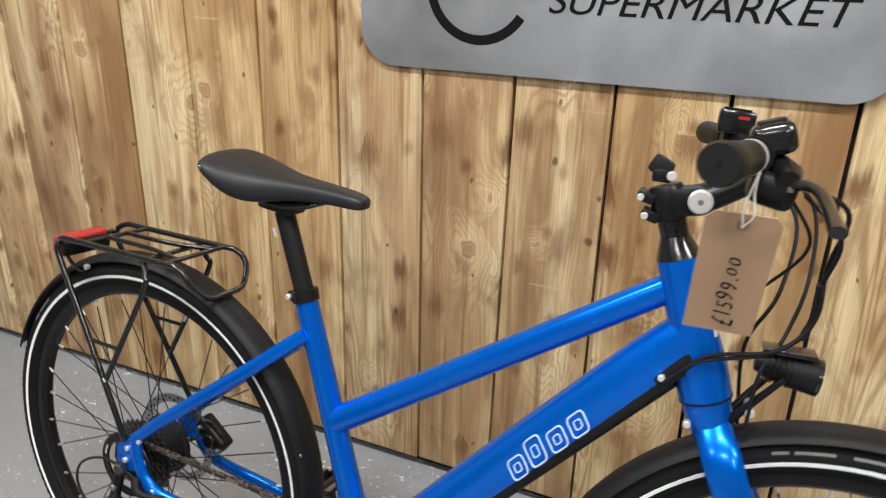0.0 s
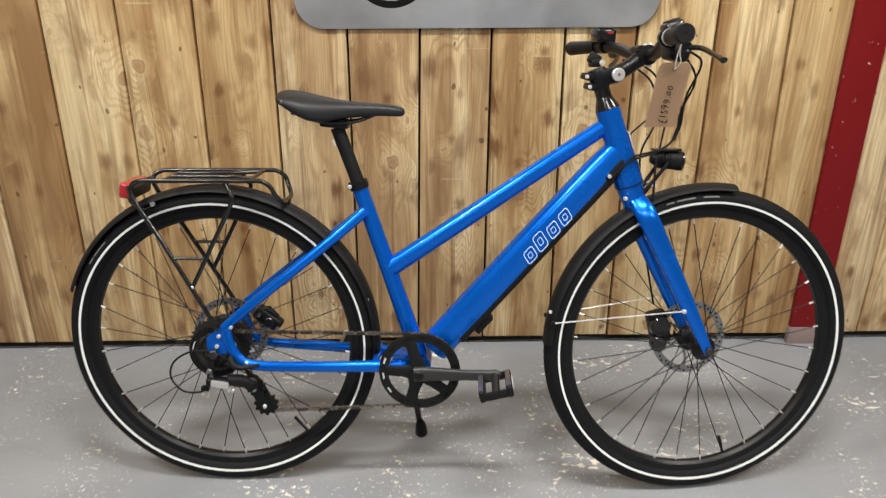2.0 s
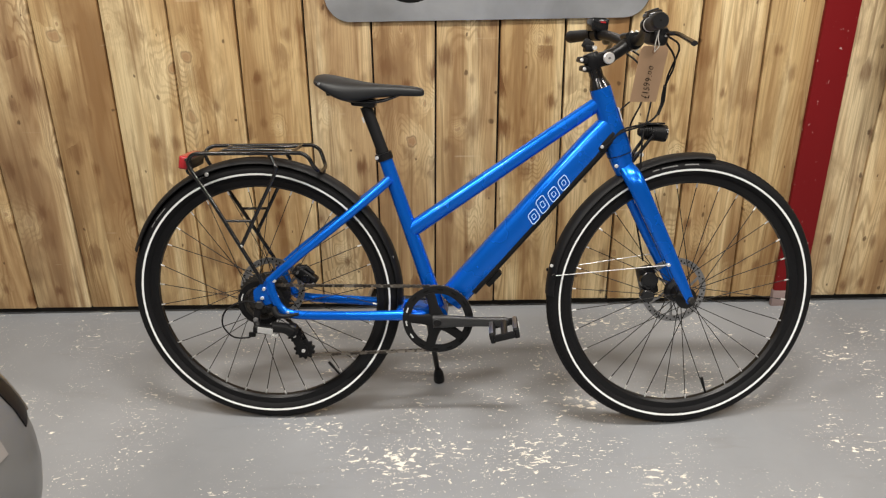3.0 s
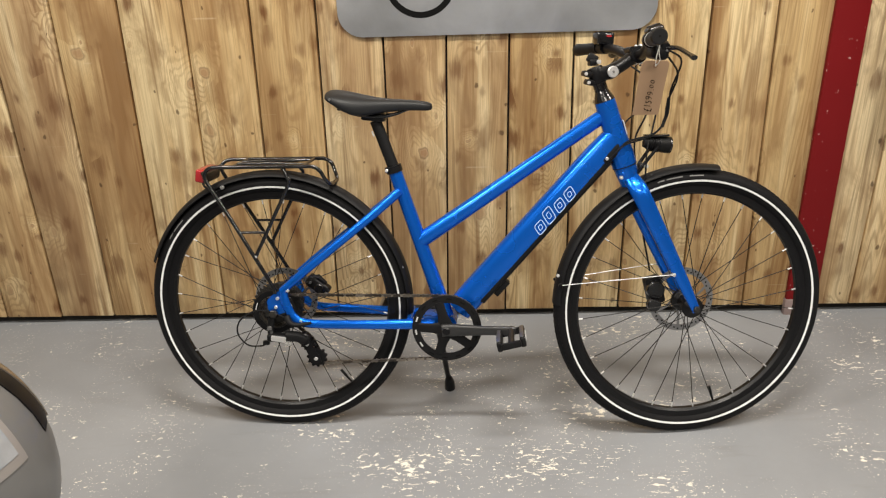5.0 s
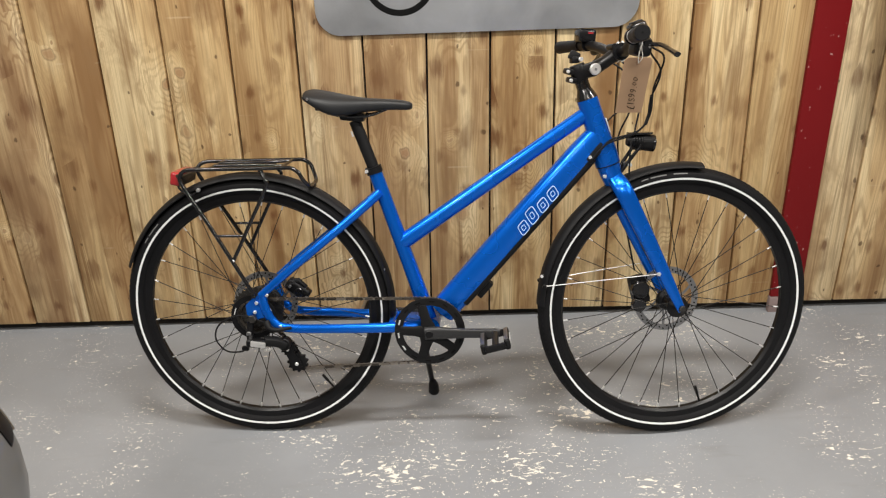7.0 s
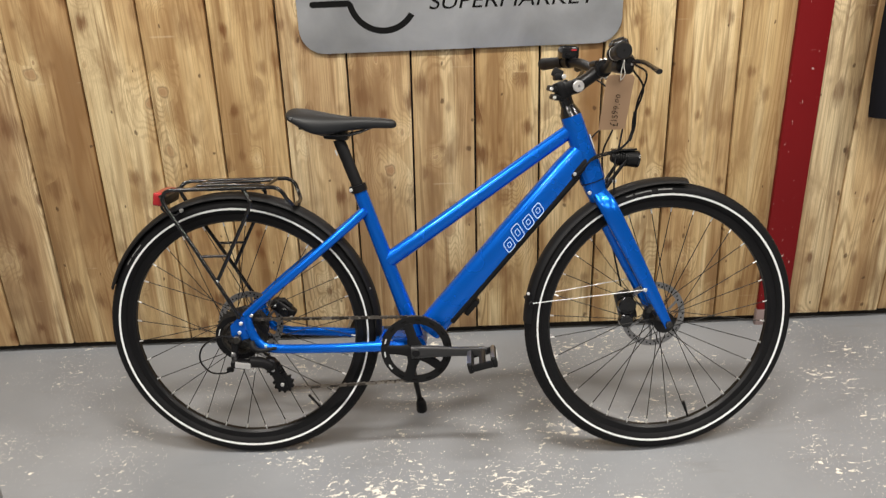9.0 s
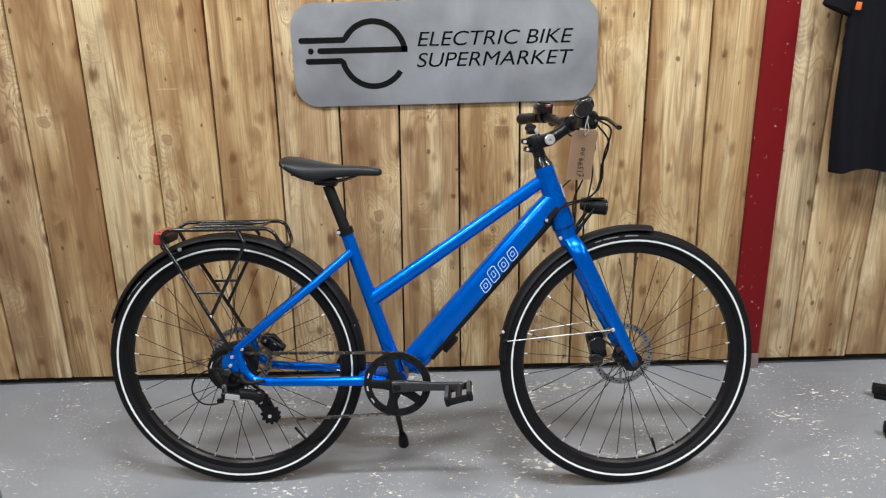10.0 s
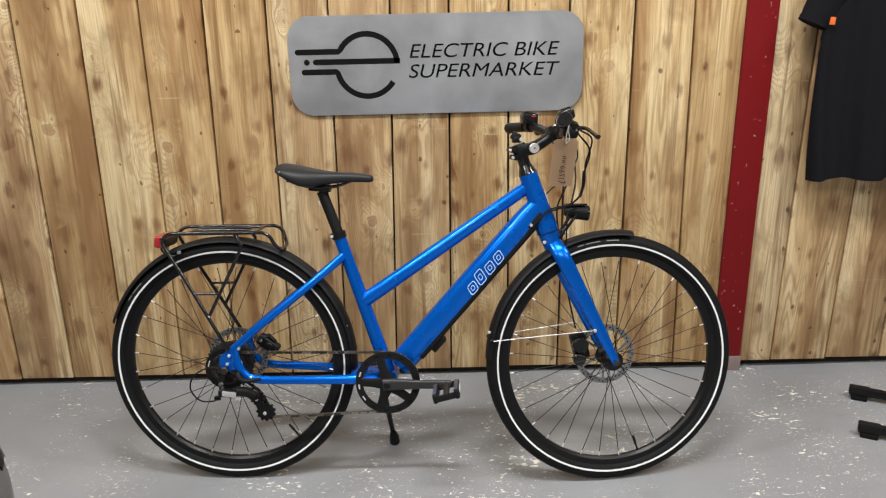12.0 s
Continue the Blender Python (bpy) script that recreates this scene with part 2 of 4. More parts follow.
LAMP_GLASS = worn("lamp_glass", (0.52, 0.56, 0.62), 0.12, 0.3, 0.8, vary=0.5, scale=150)
AMBER = worn("smoked_lens", (0.20, 0.165, 0.13), 0.2, 0.2, 0.6, vary=0.2)
SIDE_PRINT = worn("sidewall_print", (0.16, 0.16, 0.16), 0.6)
LABEL_WHITE = worn("printed_grey", (0.55, 0.56, 0.56), 0.5)


# ---- mesh helpers ----
def mesh_of(name, bm, mat, angle=38):
    bmesh.ops.recalc_face_normals(bm, faces=bm.faces)
    for f in bm.faces:
        f.smooth = True
    limit = radians(angle)
    for e in bm.edges:
        if len(e.link_faces) == 2 and e.calc_face_angle(0) > limit:
            e.smooth = False
    me = bpy.data.meshes.new(name)
    bm.to_mesh(me)
    bm.free()
    me.materials.append(mat)
    return me


def part(name, bm, mat, parent=None, label="", m=None, angle=38):
    if m is not None:
        bm.transform(m)
    ob = new(name, mesh_of(name, bm, mat, angle))
    ob.parent = parent
    return tagged(ob, label) if label else ob


def thing(name, label, category, m=None, kind="", group=""):
    ob = new(name)
    ob.empty_display_size = 0.1
    if m is not None:
        ob.matrix_world = m
    return tagged(ob, label, category, group, kind)


def smooth_path(pts, steps=6):
    """Catmull-Rom through the points."""
    p = [Vector(q) for q in pts]
    p = [2 * p[0] - p[1]] + p + [2 * p[-1] - p[-2]]
    out = []
    for a, b, c, d in zip(p, p[1:], p[2:], p[3:]):
        for i in range(steps):
            t = i / steps
            out.append(0.5 * (2 * b + (c - a) * t + (2 * a - 5 * b + 4 * c - d) * t * t + (3 * b - a - 3 * c + d) * t ** 3))
    return out + [p[-2]]


def sweep(bm, pts, radius, seg=14, wide=1.0, power=2.0, closed=False, side=(0, 1, 0)):
    """A tube along pts. radius: one or one a point; wide: its breadth along side; power: 2 round, more is squarer."""
    pts = [Vector(p) for p in pts]
    n = len(pts)
    rad = [radius] * n if isinstance(radius, (int, float)) else list(radius)
    if len(rad) != n:
        rad = [rad[0] + (rad[-1] - rad[0]) * i / (n - 1) for i in range(n)] if len(rad) == 2 else [float(np.interp(i / (n - 1), np.linspace(0, 1, len(rad)), rad)) for i in range(n)]
    rings = []
    for i, p in enumerate(pts):
        a, b = (pts[i - 1], pts[(i + 1) % n]) if closed or 0 < i < n - 1 else ((pts[0], pts[1]) if i == 0 else (pts[-2], pts[-1]))
        d = (b - a).normalized()
        s = Vector(side)
        s = s - d * s.dot(d)
        if s.length < 0.15:
            s = Vector((0, 0, 1)) - d * d.z
            if s.length < 0.15:
                s = Vector((1, 0, 0)) - d * d.x
        s.normalize()
        u = d.cross(s)
        ring = []
        for k in range(seg):
            t = 2 * math.pi * k / seg
            c, w = math.cos(t), math.sin(t)
            c, w = math.copysign(abs(c) ** (2 / power), c), math.copysign(abs(w) ** (2 / power), w)
            ring.append(bm.verts.new(p + s * (c * rad[i] * wide) + u * (w * rad[i])))
        rings.append(ring)
    for i in range(n if closed else n - 1):
        r, q = rings[i], rings[(i + 1) % n]
        for k in range(seg):
            bm.faces.new((r[k], r[(k + 1) % seg], q[(k + 1) % seg], q[k]))
    if not closed:
        bm.faces.new(rings[0])
        bm.faces.new(rings[-1])
    return bm


def tube(pts, radius, **more):
    return sweep(bmesh.new(), pts, radius, **more)


def lathe(profile, n=72, centre=(0, 0, 0), start=0.0, end=360.0, bm=None, capped=True):
    """Turns a closed outline of (radius, y) about the y axis; angles from +x towards +z."""
    bm = bm or bmesh.new()
    c = Vector(centre)
    full = end - start >= 360
    rings = []
    for i in range(n if full else n + 1):
        t = radians(start + (end - start) * i / n)
        rings.append([bm.verts.new(c + Vector((r * math.cos(t), y, r * math.sin(t)))) for r, y in profile])
    k = len(profile)
    for i in range(n):
        a, b = rings[i], rings[(i + 1) % len(rings)]
        for j in range(k):
            bm.faces.new((a[j], a[(j + 1) % k], b[(j + 1) % k], b[j]))
    if not full and capped:
        bm.faces.new(rings[0])
        bm.faces.new(rings[-1])
    return bm


def disc(centre, radius, y0, y1, n=28, bevel=0.0):
    """A round boss about an axis along y."""
    e = bevel or min(radius, abs(y1 - y0)) * 0.15
    lo, hi = min(y0, y1), max(y0, y1)
    bm = bmesh.new()
    rings = []
    for r, y in ((radius - e, lo), (radius, lo + e), (radius, hi - e), (radius - e, hi)):
        rings.append([bm.verts.new(Vector(centre) + Vector((r * math.cos(2 * math.pi * i / n), y, r * math.sin(2 * math.pi * i / n)))) for i in range(n)])
    for a, b in zip(rings, rings[1:]):
        for i in range(n):
            bm.faces.new((a[i], a[(i + 1) % n], b[(i + 1) % n], b[i]))
    bm.faces.new(rings[0])
    bm.faces.new(rings[-1])
    return bm


def box(centre, size, bevel=0.003, m=None, bm=None, segments=2):
    b = bmesh.new()
    bmesh.ops.create_cube(b, size=1.0)
    bmesh.ops.scale(b, vec=size, verts=b.verts)
    if bevel:
        bmesh.ops.bevel(b, geom=list(b.edges), offset=min(bevel, min(size) * 0.45), segments=segments, profile=0.6, affect="EDGES")
    if m is not None:
        b.transform(m)
    bmesh.ops.translate(b, vec=centre, verts=b.verts)
    if bm is None:
        return b
    return merge(bm, b)


def merge(bm, *others):
    for o in others:
        me = bpy.data.meshes.new("tmp")
        o.to_mesh(me)
        o.free()
        bm.from_mesh(me)
        bpy.data.meshes.remove(me)
    return bm


def plate(outline, y0, y1, bevel=0.0):
    """A flat piece: an outline of (x, z), from y0 to y1."""
    bm = bmesh.new()
    f = bm.faces.new([bm.verts.new((x, y0, z)) for x, z in outline])
    r = bmesh.ops.extrude_face_region(bm, geom=[f])
    bmesh.ops.translate(bm, vec=(0, y1 - y0, 0), verts=[v for v in r["geom"] if isinstance(v, bmesh.types.BMVert)])
    if bevel:
        bmesh.ops.bevel(bm, geom=list(bm.edges), offset=bevel, segments=2, affect="EDGES")
    return bm


def rounded(x0, z0, x1, z1, r, n=8):
    out = []
    for cx, cz, a in ((x1 - r, z1 - r, 0), (x0 + r, z1 - r, 90), (x0 + r, z0 + r, 180), (x1 - r, z0 + r, 270)):
        out += [(cx + r * math.cos(radians(a + 90 * i / n)), cz + r * math.sin(radians(a + 90 * i / n))) for i in range(n + 1)]
    return out


def words(name, text, mat, parent, x0, x1, z0, z1, y, shear=0.0, thick=0.0006, bold=0.0, m=None):
    """Lettering that fills the box, facing -y."""
    cu = bpy.data.curves.new(name, "FONT")
    cu.body, cu.shear, cu.extrude, cu.offset = text, shear, 0.01, bold
    tmp = bpy.data.objects.new(name, cu)
    scene.collection.objects.link(tmp)
    bpy.context.view_layer.update()
    me = bpy.data.meshes.new_from_object(tmp.evaluated_get(bpy.context.evaluated_depsgraph_get()))
    bpy.data.objects.remove(tmp)
    xs, ys = [v.co.x for v in me.vertices], [v.co.y for v in me.vertices]
    ax, ay = min(xs), min(ys)
    sx, sz = (x1 - x0) / (max(xs) - ax), (z1 - z0) / (max(ys) - ay)
    for v in me.vertices:
        p = Vector((x0 + (v.co.x - ax) * sx, y - v.co.z / 0.01 * thick, z0 + (v.co.y - ay) * sz))
        v.co = m @ p if m is not None else p
    me.materials.clear()
    me.materials.append(mat)
    ob = new(name, me)
    ob.parent = parent
    return ob


# ---- the room ----
X0, X1, Y0 = -4.2, 6.0, -6.2


def slab(name, centre, size, mat, label, category="wall"):
    ob = part(name, box(centre, size, 0.0), mat)
    return tagged(ob, label, category, kind="structure")


floor = slab("floor", ((X0 + X1) / 2, Y0 / 2 + 0.15, -0.1), (X1 - X0 + 0.6, -Y0 + 0.9, 0.2), FLOOR, "grey painted concrete floor with pale chips", "floor")
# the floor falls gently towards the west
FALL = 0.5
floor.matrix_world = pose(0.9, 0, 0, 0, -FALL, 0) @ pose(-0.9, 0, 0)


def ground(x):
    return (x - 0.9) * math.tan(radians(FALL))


slab("ceiling", ((X0 + X1) / 2, Y0 / 2, CEILING + 0.1), (X1 - X0 + 0.6, -Y0 + 0.6, 0.2), PLASTER, "plain grey ceiling", "ceiling")
slab("wall_south", ((X0 + X1) / 2, Y0 - 0.1, CEILING / 2 - 0.1), (X1 - X0, 0.2, CEILING + 0.2), PLASTER, "plain grey plastered wall")
slab("wall_west", (X0 - 0.1, Y0 / 2, CEILING / 2 - 0.1), (0.2, -Y0 + 0.4, CEILING + 0.2), PLASTER, "plain grey plastered wall")
slab("wall_east", (X1 + 0.1, Y0 / 2, CEILING / 2), (0.2, -Y0 + 0.4, CEILING), PLASTER, "plain grey plastered wall")
wall = slab("wall_north", ((X0 + X1) / 2, 0.13, CEILING / 2 - 0.1), (X1 - X0, 0.2, CEILING + 0.2), GAP_DARK, "wall clad in upright rough pine boards over a dark backing")

# joints between the boards: x at the floor and at 1.3 m
JOINTS = [(-1.41, -1.42), (-1.205, -1.215), (-0.998, -1.010), (-0.801, -0.792), (-0.590, -0.574), (-0.382, -0.372), (-0.176, -0.161), (0.034, 0.045), (0.245, 0.250),
          (0.430, 0.452), (0.638, 0.646), (0.852, 0.843), (1.041, 1.046), (1.259, 1.260), (1.480, 1.458), (1.672, 1.672), (1.851, 1.872),
          (2.058, 2.085), (2.262, 2.288)]
while JOINTS[0][0] > X0:
    JOINTS.insert(0, (JOINTS[0][0] - 0.206, JOINTS[0][1] - 0.206))
while JOINTS[-1][0] < X1:
    JOINTS.append((JOINTS[-1][0] + 0.206, JOINTS[-1][1] + 0.206))
dice = random.Random(7)
# heartwood or sapwood, board by board from x = -0.998 on: 0 dark, 1 pale
TONES = (0.52, 0.22, 0.80, 0.32, 0.44, 0.62, 0.34, 0.52, 0.66, 0.54, 0.72, 0.46, 0.60, 0.64, 0.48, 0.54)
first_board = next(i for i, row in enumerate(JOINTS) if abs(row[0] + 0.998) < 1e-6)
for k_board, ((a0, a1), (b0, b1)) in enumerate(zip(JOINTS, JOINTS[1:])):
    lean_a, lean_b = (a1 - a0) / 1.3, (b1 - b0) / 1.3
    c0 = (a0 + b0) / 2
    g = dice.uniform(0.0030, 0.0050)
    top = CEILING - 0.005
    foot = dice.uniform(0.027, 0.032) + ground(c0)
    front = dice.uniform(-0.0025, 0.0025)
    bm = bmesh.new()
    e = 0.003
    rows = []
    for z in (foot, foot + 0.004, top):
        left, right = a0 + lean_a * z + g - c0, b0 + lean_b * z - g - c0
        k = 0.003 if z == foot else 0.0
        rows.append([bm.verts.new((x, y, z)) for x, y in ((left, 0.028), (left, front + e), (left + e, front + k), (right - e, front + k), (right, front + e), (right, 0.028))])
    for lo, hi in zip(rows, rows[1:]):
        for i in range(6):
            bm.faces.new((lo[i], lo[(i + 1) % 6], hi[(i + 1) % 6], hi[i]))
    bm.faces.new(rows[0])
    bm.faces.new(rows[-1])
    ob = part("board", bm, WOOD, wall)
    ob.location.x = c0
    order = k_board - first_board
    grey = TONES[order] if 0 <= order < len(TONES) else dice.uniform(0.35, 0.7)
    ob.color = (grey, grey, grey, 1)

# the red column in front of the boards
post = part("steel_column", box((1.675, -0.008, CEILING / 2 + 0.03), (0.104, 0.018, CEILING - 0.07), 0.003), RED_PAINT)
tagged(post, "dark red painted steel column against the boards", "column", kind="structure")
part("base_plate", box((1.675, -0.010, 0.0325), (0.110, 0.022, 0.063), 0.003), worn("chipped_grey", (0.27, 0.20, 0.19), 0.6, vary=0.4), post, "grey scuffed foot with worn paint")

# ceiling light fittings above the lamps
for x, y, length, watts in STRIPS:
    fit_ob = thing("ceiling_light", "slim grey strip light fixed to the ceiling", "light", pose(x, y, CEILING), group="ceiling lights")
    part("housing", box((0, 0, -0.036), (length + 0.06, 0.26, 0.072), 0.006), PLASTER, fit_ob)


# ---- the steel sign ----
sign = thing("wall_sign", "brushed steel shop sign with rounded corners fixed to boards", "sign", pose(0.602, 0.014, 1.154, 0, -0.3, 0))
part("panel", plate(rounded(-0.489, -0.162, 0.489, 0.162, 0.075, 12), -0.026, -0.022, 0.001), STEEL, sign)
for x in (-0.40, 0.40):
    for z in (-0.10, 0.10):
        part("spacer", disc((x, 0, z), 0.009, -0.022, -0.010), ALLOY, sign)


def stroke(bm, pts, width, y):
    """A flat band along pts of (x, z), with some thickness."""
    p = [Vector((x, z)) for x, z in pts]
    left, right = [], []
    for i, q in enumerate(p):
        d = (p[min(i + 1, len(p) - 1)] - p[max(i - 1, 0)]).normalized()
        nrm = Vector((-d.y, d.x)) * width / 2
        left.append(q + nrm)
        right.append(q - nrm)
    for a, b, c, d in zip(left, left[1:], right[1:], right):
        f = [bm.verts.new((v.x, y, v.y)) for v in (a, b, c, d)]
        bm.faces.new(f)
    return bm


def arc(cx, cz, r, a0, a1, n=40):
    return [(cx + r * math.cos(radians(a0 + (a1 - a0) * i / n)), cz + r * math.sin(radians(a0 + (a1 - a0) * i / n))) for i in range(n + 1)]


def logo_piece(*lines):
    bm = bmesh.new()
    for pts in lines:
        stroke(bm, pts, 0.0185, -0.0265)
    bmesh.ops.remove_doubles(bm, verts=bm.verts, dist=0.0002)
    r = bmesh.ops.extrude_face_region(bm, geom=list(bm.faces))
    bmesh.ops.translate(bm, vec=(0, 0.0008, 0), verts=[v for v in r["geom"] if isinstance(v, bmesh.types.BMVert)])
    part("emblem", bm, INK, sign, "black cut-out emblem line")


lx, lz = 0.372 - 0.602, 1.155 - 1.154
logo_piece([(0.144 - 0.602, 0.047), (0.279 - 0.602, 0.047)] + arc(lx, lz, 0.1010, 152, 4)[1:])
logo_piece([(0.202 - 0.602, 0.014), (0.482 - 0.602, 0.014)])
logo_piece([(0.162 - 0.602, -0.018), (0.270 - 0.602, -0.018)] + arc(lx, lz, 0.1010, 190, 327)[1:])
for x, z in ((0.144 - 0.602, 0.047), (0.202 - 0.602, 0.014), (0.162 - 0.602, -0.018)):
    part("emblem_end", disc((x, 0, z), 0.00925, -0.0268, -0.0256, 20), INK, sign)
part("emblem_dot", disc((0.172 - 0.602, 0, 0.014), 0.0095, -0.0269, -0.0255), INK, sign)
words("lettering", "ELECTRIC BIKE", INK, sign, -0.088, 0.410, 0.021, 0.066, -0.0265, 0.22)
words("lettering", "SUPERMARKET", INK, sign, -0.092, 0.412, -0.044, 0.001, -0.0265, 0.22)


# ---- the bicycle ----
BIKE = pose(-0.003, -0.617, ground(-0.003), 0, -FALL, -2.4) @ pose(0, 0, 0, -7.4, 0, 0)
bike = thing("electric_bicycle", "blue step-through electric bicycle leaning on its side stand", "bicycle", BIKE)
REAR, FRONT, BB = Vector((-0.005, 0, 0.3605)), Vector((1.095, 0, 0.3600)), Vector((0.456, 0, 0.313))
HEAD_TOP, HEAD_LOW = Vector((0.859, 0, 0.897)), Vector((0.914, 0, 0.735))
AXIS = (HEAD_TOP - HEAD_LOW).normalized()
STEER = Matrix.Translation(HEAD_LOW) @ Matrix.Rotation(radians(9.0), 4, AXIS) @ Matrix.Translation(-HEAD_LOW)


def torus_profile(big, small, k=18, squash=1.0):
    return [(big + small * math.cos(2 * math.pi * i / k), small * squash * math.sin(2 * math.pi * i / k)) for i in range(k)]


def wheel(name, centre, m, flange, flange_y, label):
    rim_profile = [(0.318, 0.0125), (0.313, 0.0135), (0.302, 0.0125), (0.296, 0.006), (0.296, -0.006), (0.302, -0.0125), (0.313, -0.0135), (0.318, -0.0125)]
    rim = part(name, lathe(rim_profile, 96, centre), BLACK, bike, label, m)
    # the tyre has blocks of tread along its shoulders
    part("tyre", lathe(torus_profile(0.3370, 0.0240, 20, 0.98), 112, centre), RUBBER, rim, "black tyre with a reflective sidewall line", m)
    tread = bmesh.new()
    for i in range(150):
        t = 2 * math.pi * i / 150
        for s in (-1, 1):
            q = [Vector(((0.3370 + 0.0242 * math.cos(a)) * math.cos(t + w), s * 0.0242 * math.sin(a), (0.3370 + 0.0242 * math.cos(a)) * math.sin(t + w))) for a, w in ((0.25, 0.0), (0.95, 0.010), (0.95, 0.028), (0.25, 0.018))]
            base = [tread.verts.new(centre + v) for v in q]
            top = [tread.verts.new(centre + v * 1.0009) for v in q]
            tread.faces.new(top)
            for j in range(4):
                tread.faces.new((base[j], base[(j + 1) % 4], top[(j + 1) % 4], top[j]))
    tagged(part("tread", tread, RUBBER, rim, m=m), kind="stuff")
    for s in (-1, 1):
        ring = []
        for r in (0.3297, 0.3322, 0.3347):
            ring.append((r, s * (math.sqrt(0.0240 ** 2 - (r - 0.3370) ** 2) * 0.98 + 0.0006)))
        ring += [(r, y - s * 0.0014) for r, y in reversed(ring)]
        part("reflective_stripe", lathe(ring, 112, centre), STRIPE, rim, m=m)
    spans = ((96, 103), (104, 107), (87, 93)) if name == "front_wheel" else ((135, 142), (143, 146))
    for a0, a1 in spans:
        bar = [(q, -(math.sqrt(0.0240 ** 2 - (q - 0.3370) ** 2) * 0.98 + 0.0005)) for q in (0.3440, 0.3455, 0.3470)]
        bar += [(q, y + 0.0012) for q, y in reversed(bar)]
        part("sidewall_print", lathe(bar, 8, centre, a0, a1), SIDE_PRINT, rim, "grey printed bar", m)
    for i in range(32):
        s = 1 if i % 2 else -1
        a_rim = 2 * math.pi * (i + 0.5) / 32
        a_hub = a_rim + (0.62 if (i // 2) % 2 else -0.62)
        p = centre + Vector((flange * math.cos(a_hub), s * flange_y, flange * math.sin(a_hub)))
        q = centre + Vector((0.298 * math.cos(a_rim), s * 0.003, 0.298 * math.sin(a_rim)))
        d = (p - q).normalized()
        part("spoke", tube([p, q + d * 0.013], 0.0011, seg=6), SPOKE, rim, m=m)
        part("nipple", tube([q + d * 0.014, q - d * 0.003], 0.0021, seg=8), CHROME, rim, m=m)
    a = radians(-73 if name == "front_wheel" else -52)
    d = Vector((math.cos(a), 0, math.sin(a)))
    part("valve", tube([centre + d * 0.299, centre + d * 0.272, centre + d * 0.272, centre + d * 0.250], [0.003, 0.003, 0.0042, 0.0038], seg=10), BLACK, rim, m=m)
    return rim


def rotor(rim, centre, y, m):
    bm = lathe([(0.072, y - 0.0009), (0.089, y - 0.0009), (0.089, y + 0.0009), (0.072, y + 0.0009)], 60, centre)
    for i in range(6):
        t = 2 * math.pi * i / 6
        p, q = [centre + Vector((r * math.cos(t + w), y, r * math.sin(t + w))) for r, w in ((0.022, 0.0), (0.074, 0.45))]
        part("rotor_arm", tube([p, (p + q) / 2 + Vector((0.004, 0, -0.003)), q], 0.004, seg=6, wide=0.22), ALLOY, rim, m=m)
    ob = part("brake_rotor", bm, ALLOY, rim, "drilled steel brake disc", m)
    holes = bmesh.new()
    for i in range(48):
        t = 2 * math.pi * (i + 0.5) / 48
        r = (0.077, 0.0805, 0.084)[i % 3]
        merge(holes, disc(centre + Vector((r * math.cos(t), 0, r * math.sin(t))), 0.0026, y - 0.0012, y + 0.0012, 8))
    tagged(part("rotor_holes", holes, INK, rim, m=m), kind="stuff")
    return ob


I4 = Matrix.Identity(4)
rear_wheel = wheel("rear_wheel", REAR, I4, 0.052, 0.026, "black spoked rear wheel")
front_wheel = wheel("front_wheel", FRONT, STEER, 0.024, 0.033, "black spoked front wheel")
rotor(front_wheel, FRONT, 0.044, STEER)
rotor(rear_wheel, REAR, 0.050, I4)
part("hub", lathe([(0.009, -0.05), (0.014, -0.046), (0.028, -0.036), (0.028, -0.031), (0.018, -0.024), (0.016, 0), (0.018, 0.024), (0.028, 0.031), (0.03, 0.04), (0.009, 0.05)], 32, FRONT), BLACK, front_wheel, m=STEER)
part("hub_motor", lathe([(0.010, -0.05), (0.045, -0.034), (0.056, -0.028), (0.056, -0.022), (0.050, -0.018), (0.050, 0.018), (0.056, 0.022), (0.056, 0.028), (0.04, 0.04), (0.010, 0.05)], 48, REAR), MATT, rear_wheel, "black hub motor")
for a0, a1 in ((150, 172), (20, 44)):
    part("hub_print", lathe([(0.0500, -0.0690), (0.0525, -0.0690), (0.0525, -0.0682), (0.0500, -0.0682)], 8, REAR, a0, a1), LABEL_WHITE, rear_wheel, "white printed arc")
part("gear_guard", lathe([(0.046, -0.0685), (0.060, -0.0685), (0.061, -0.0665), (0.060, -0.0650), (0.046, -0.0650)], 48, REAR), BLACK, rear_wheel)
part("front_axle", tube([FRONT + Vector((0, -0.062, 0)), FRONT + Vector((0, 0.062, 0))], 0.008), DARKSTEEL, bike, m=STEER)
part("axle_nut", disc(REAR, 0.0115, -0.088, -0.074, 6), DARKSTEEL, bike)
part("rear_axle", tube([REAR + Vector((0, -0.085, 0)), REAR + Vector((0, 0.075, 0))], 0.007), DARKSTEEL, bike)


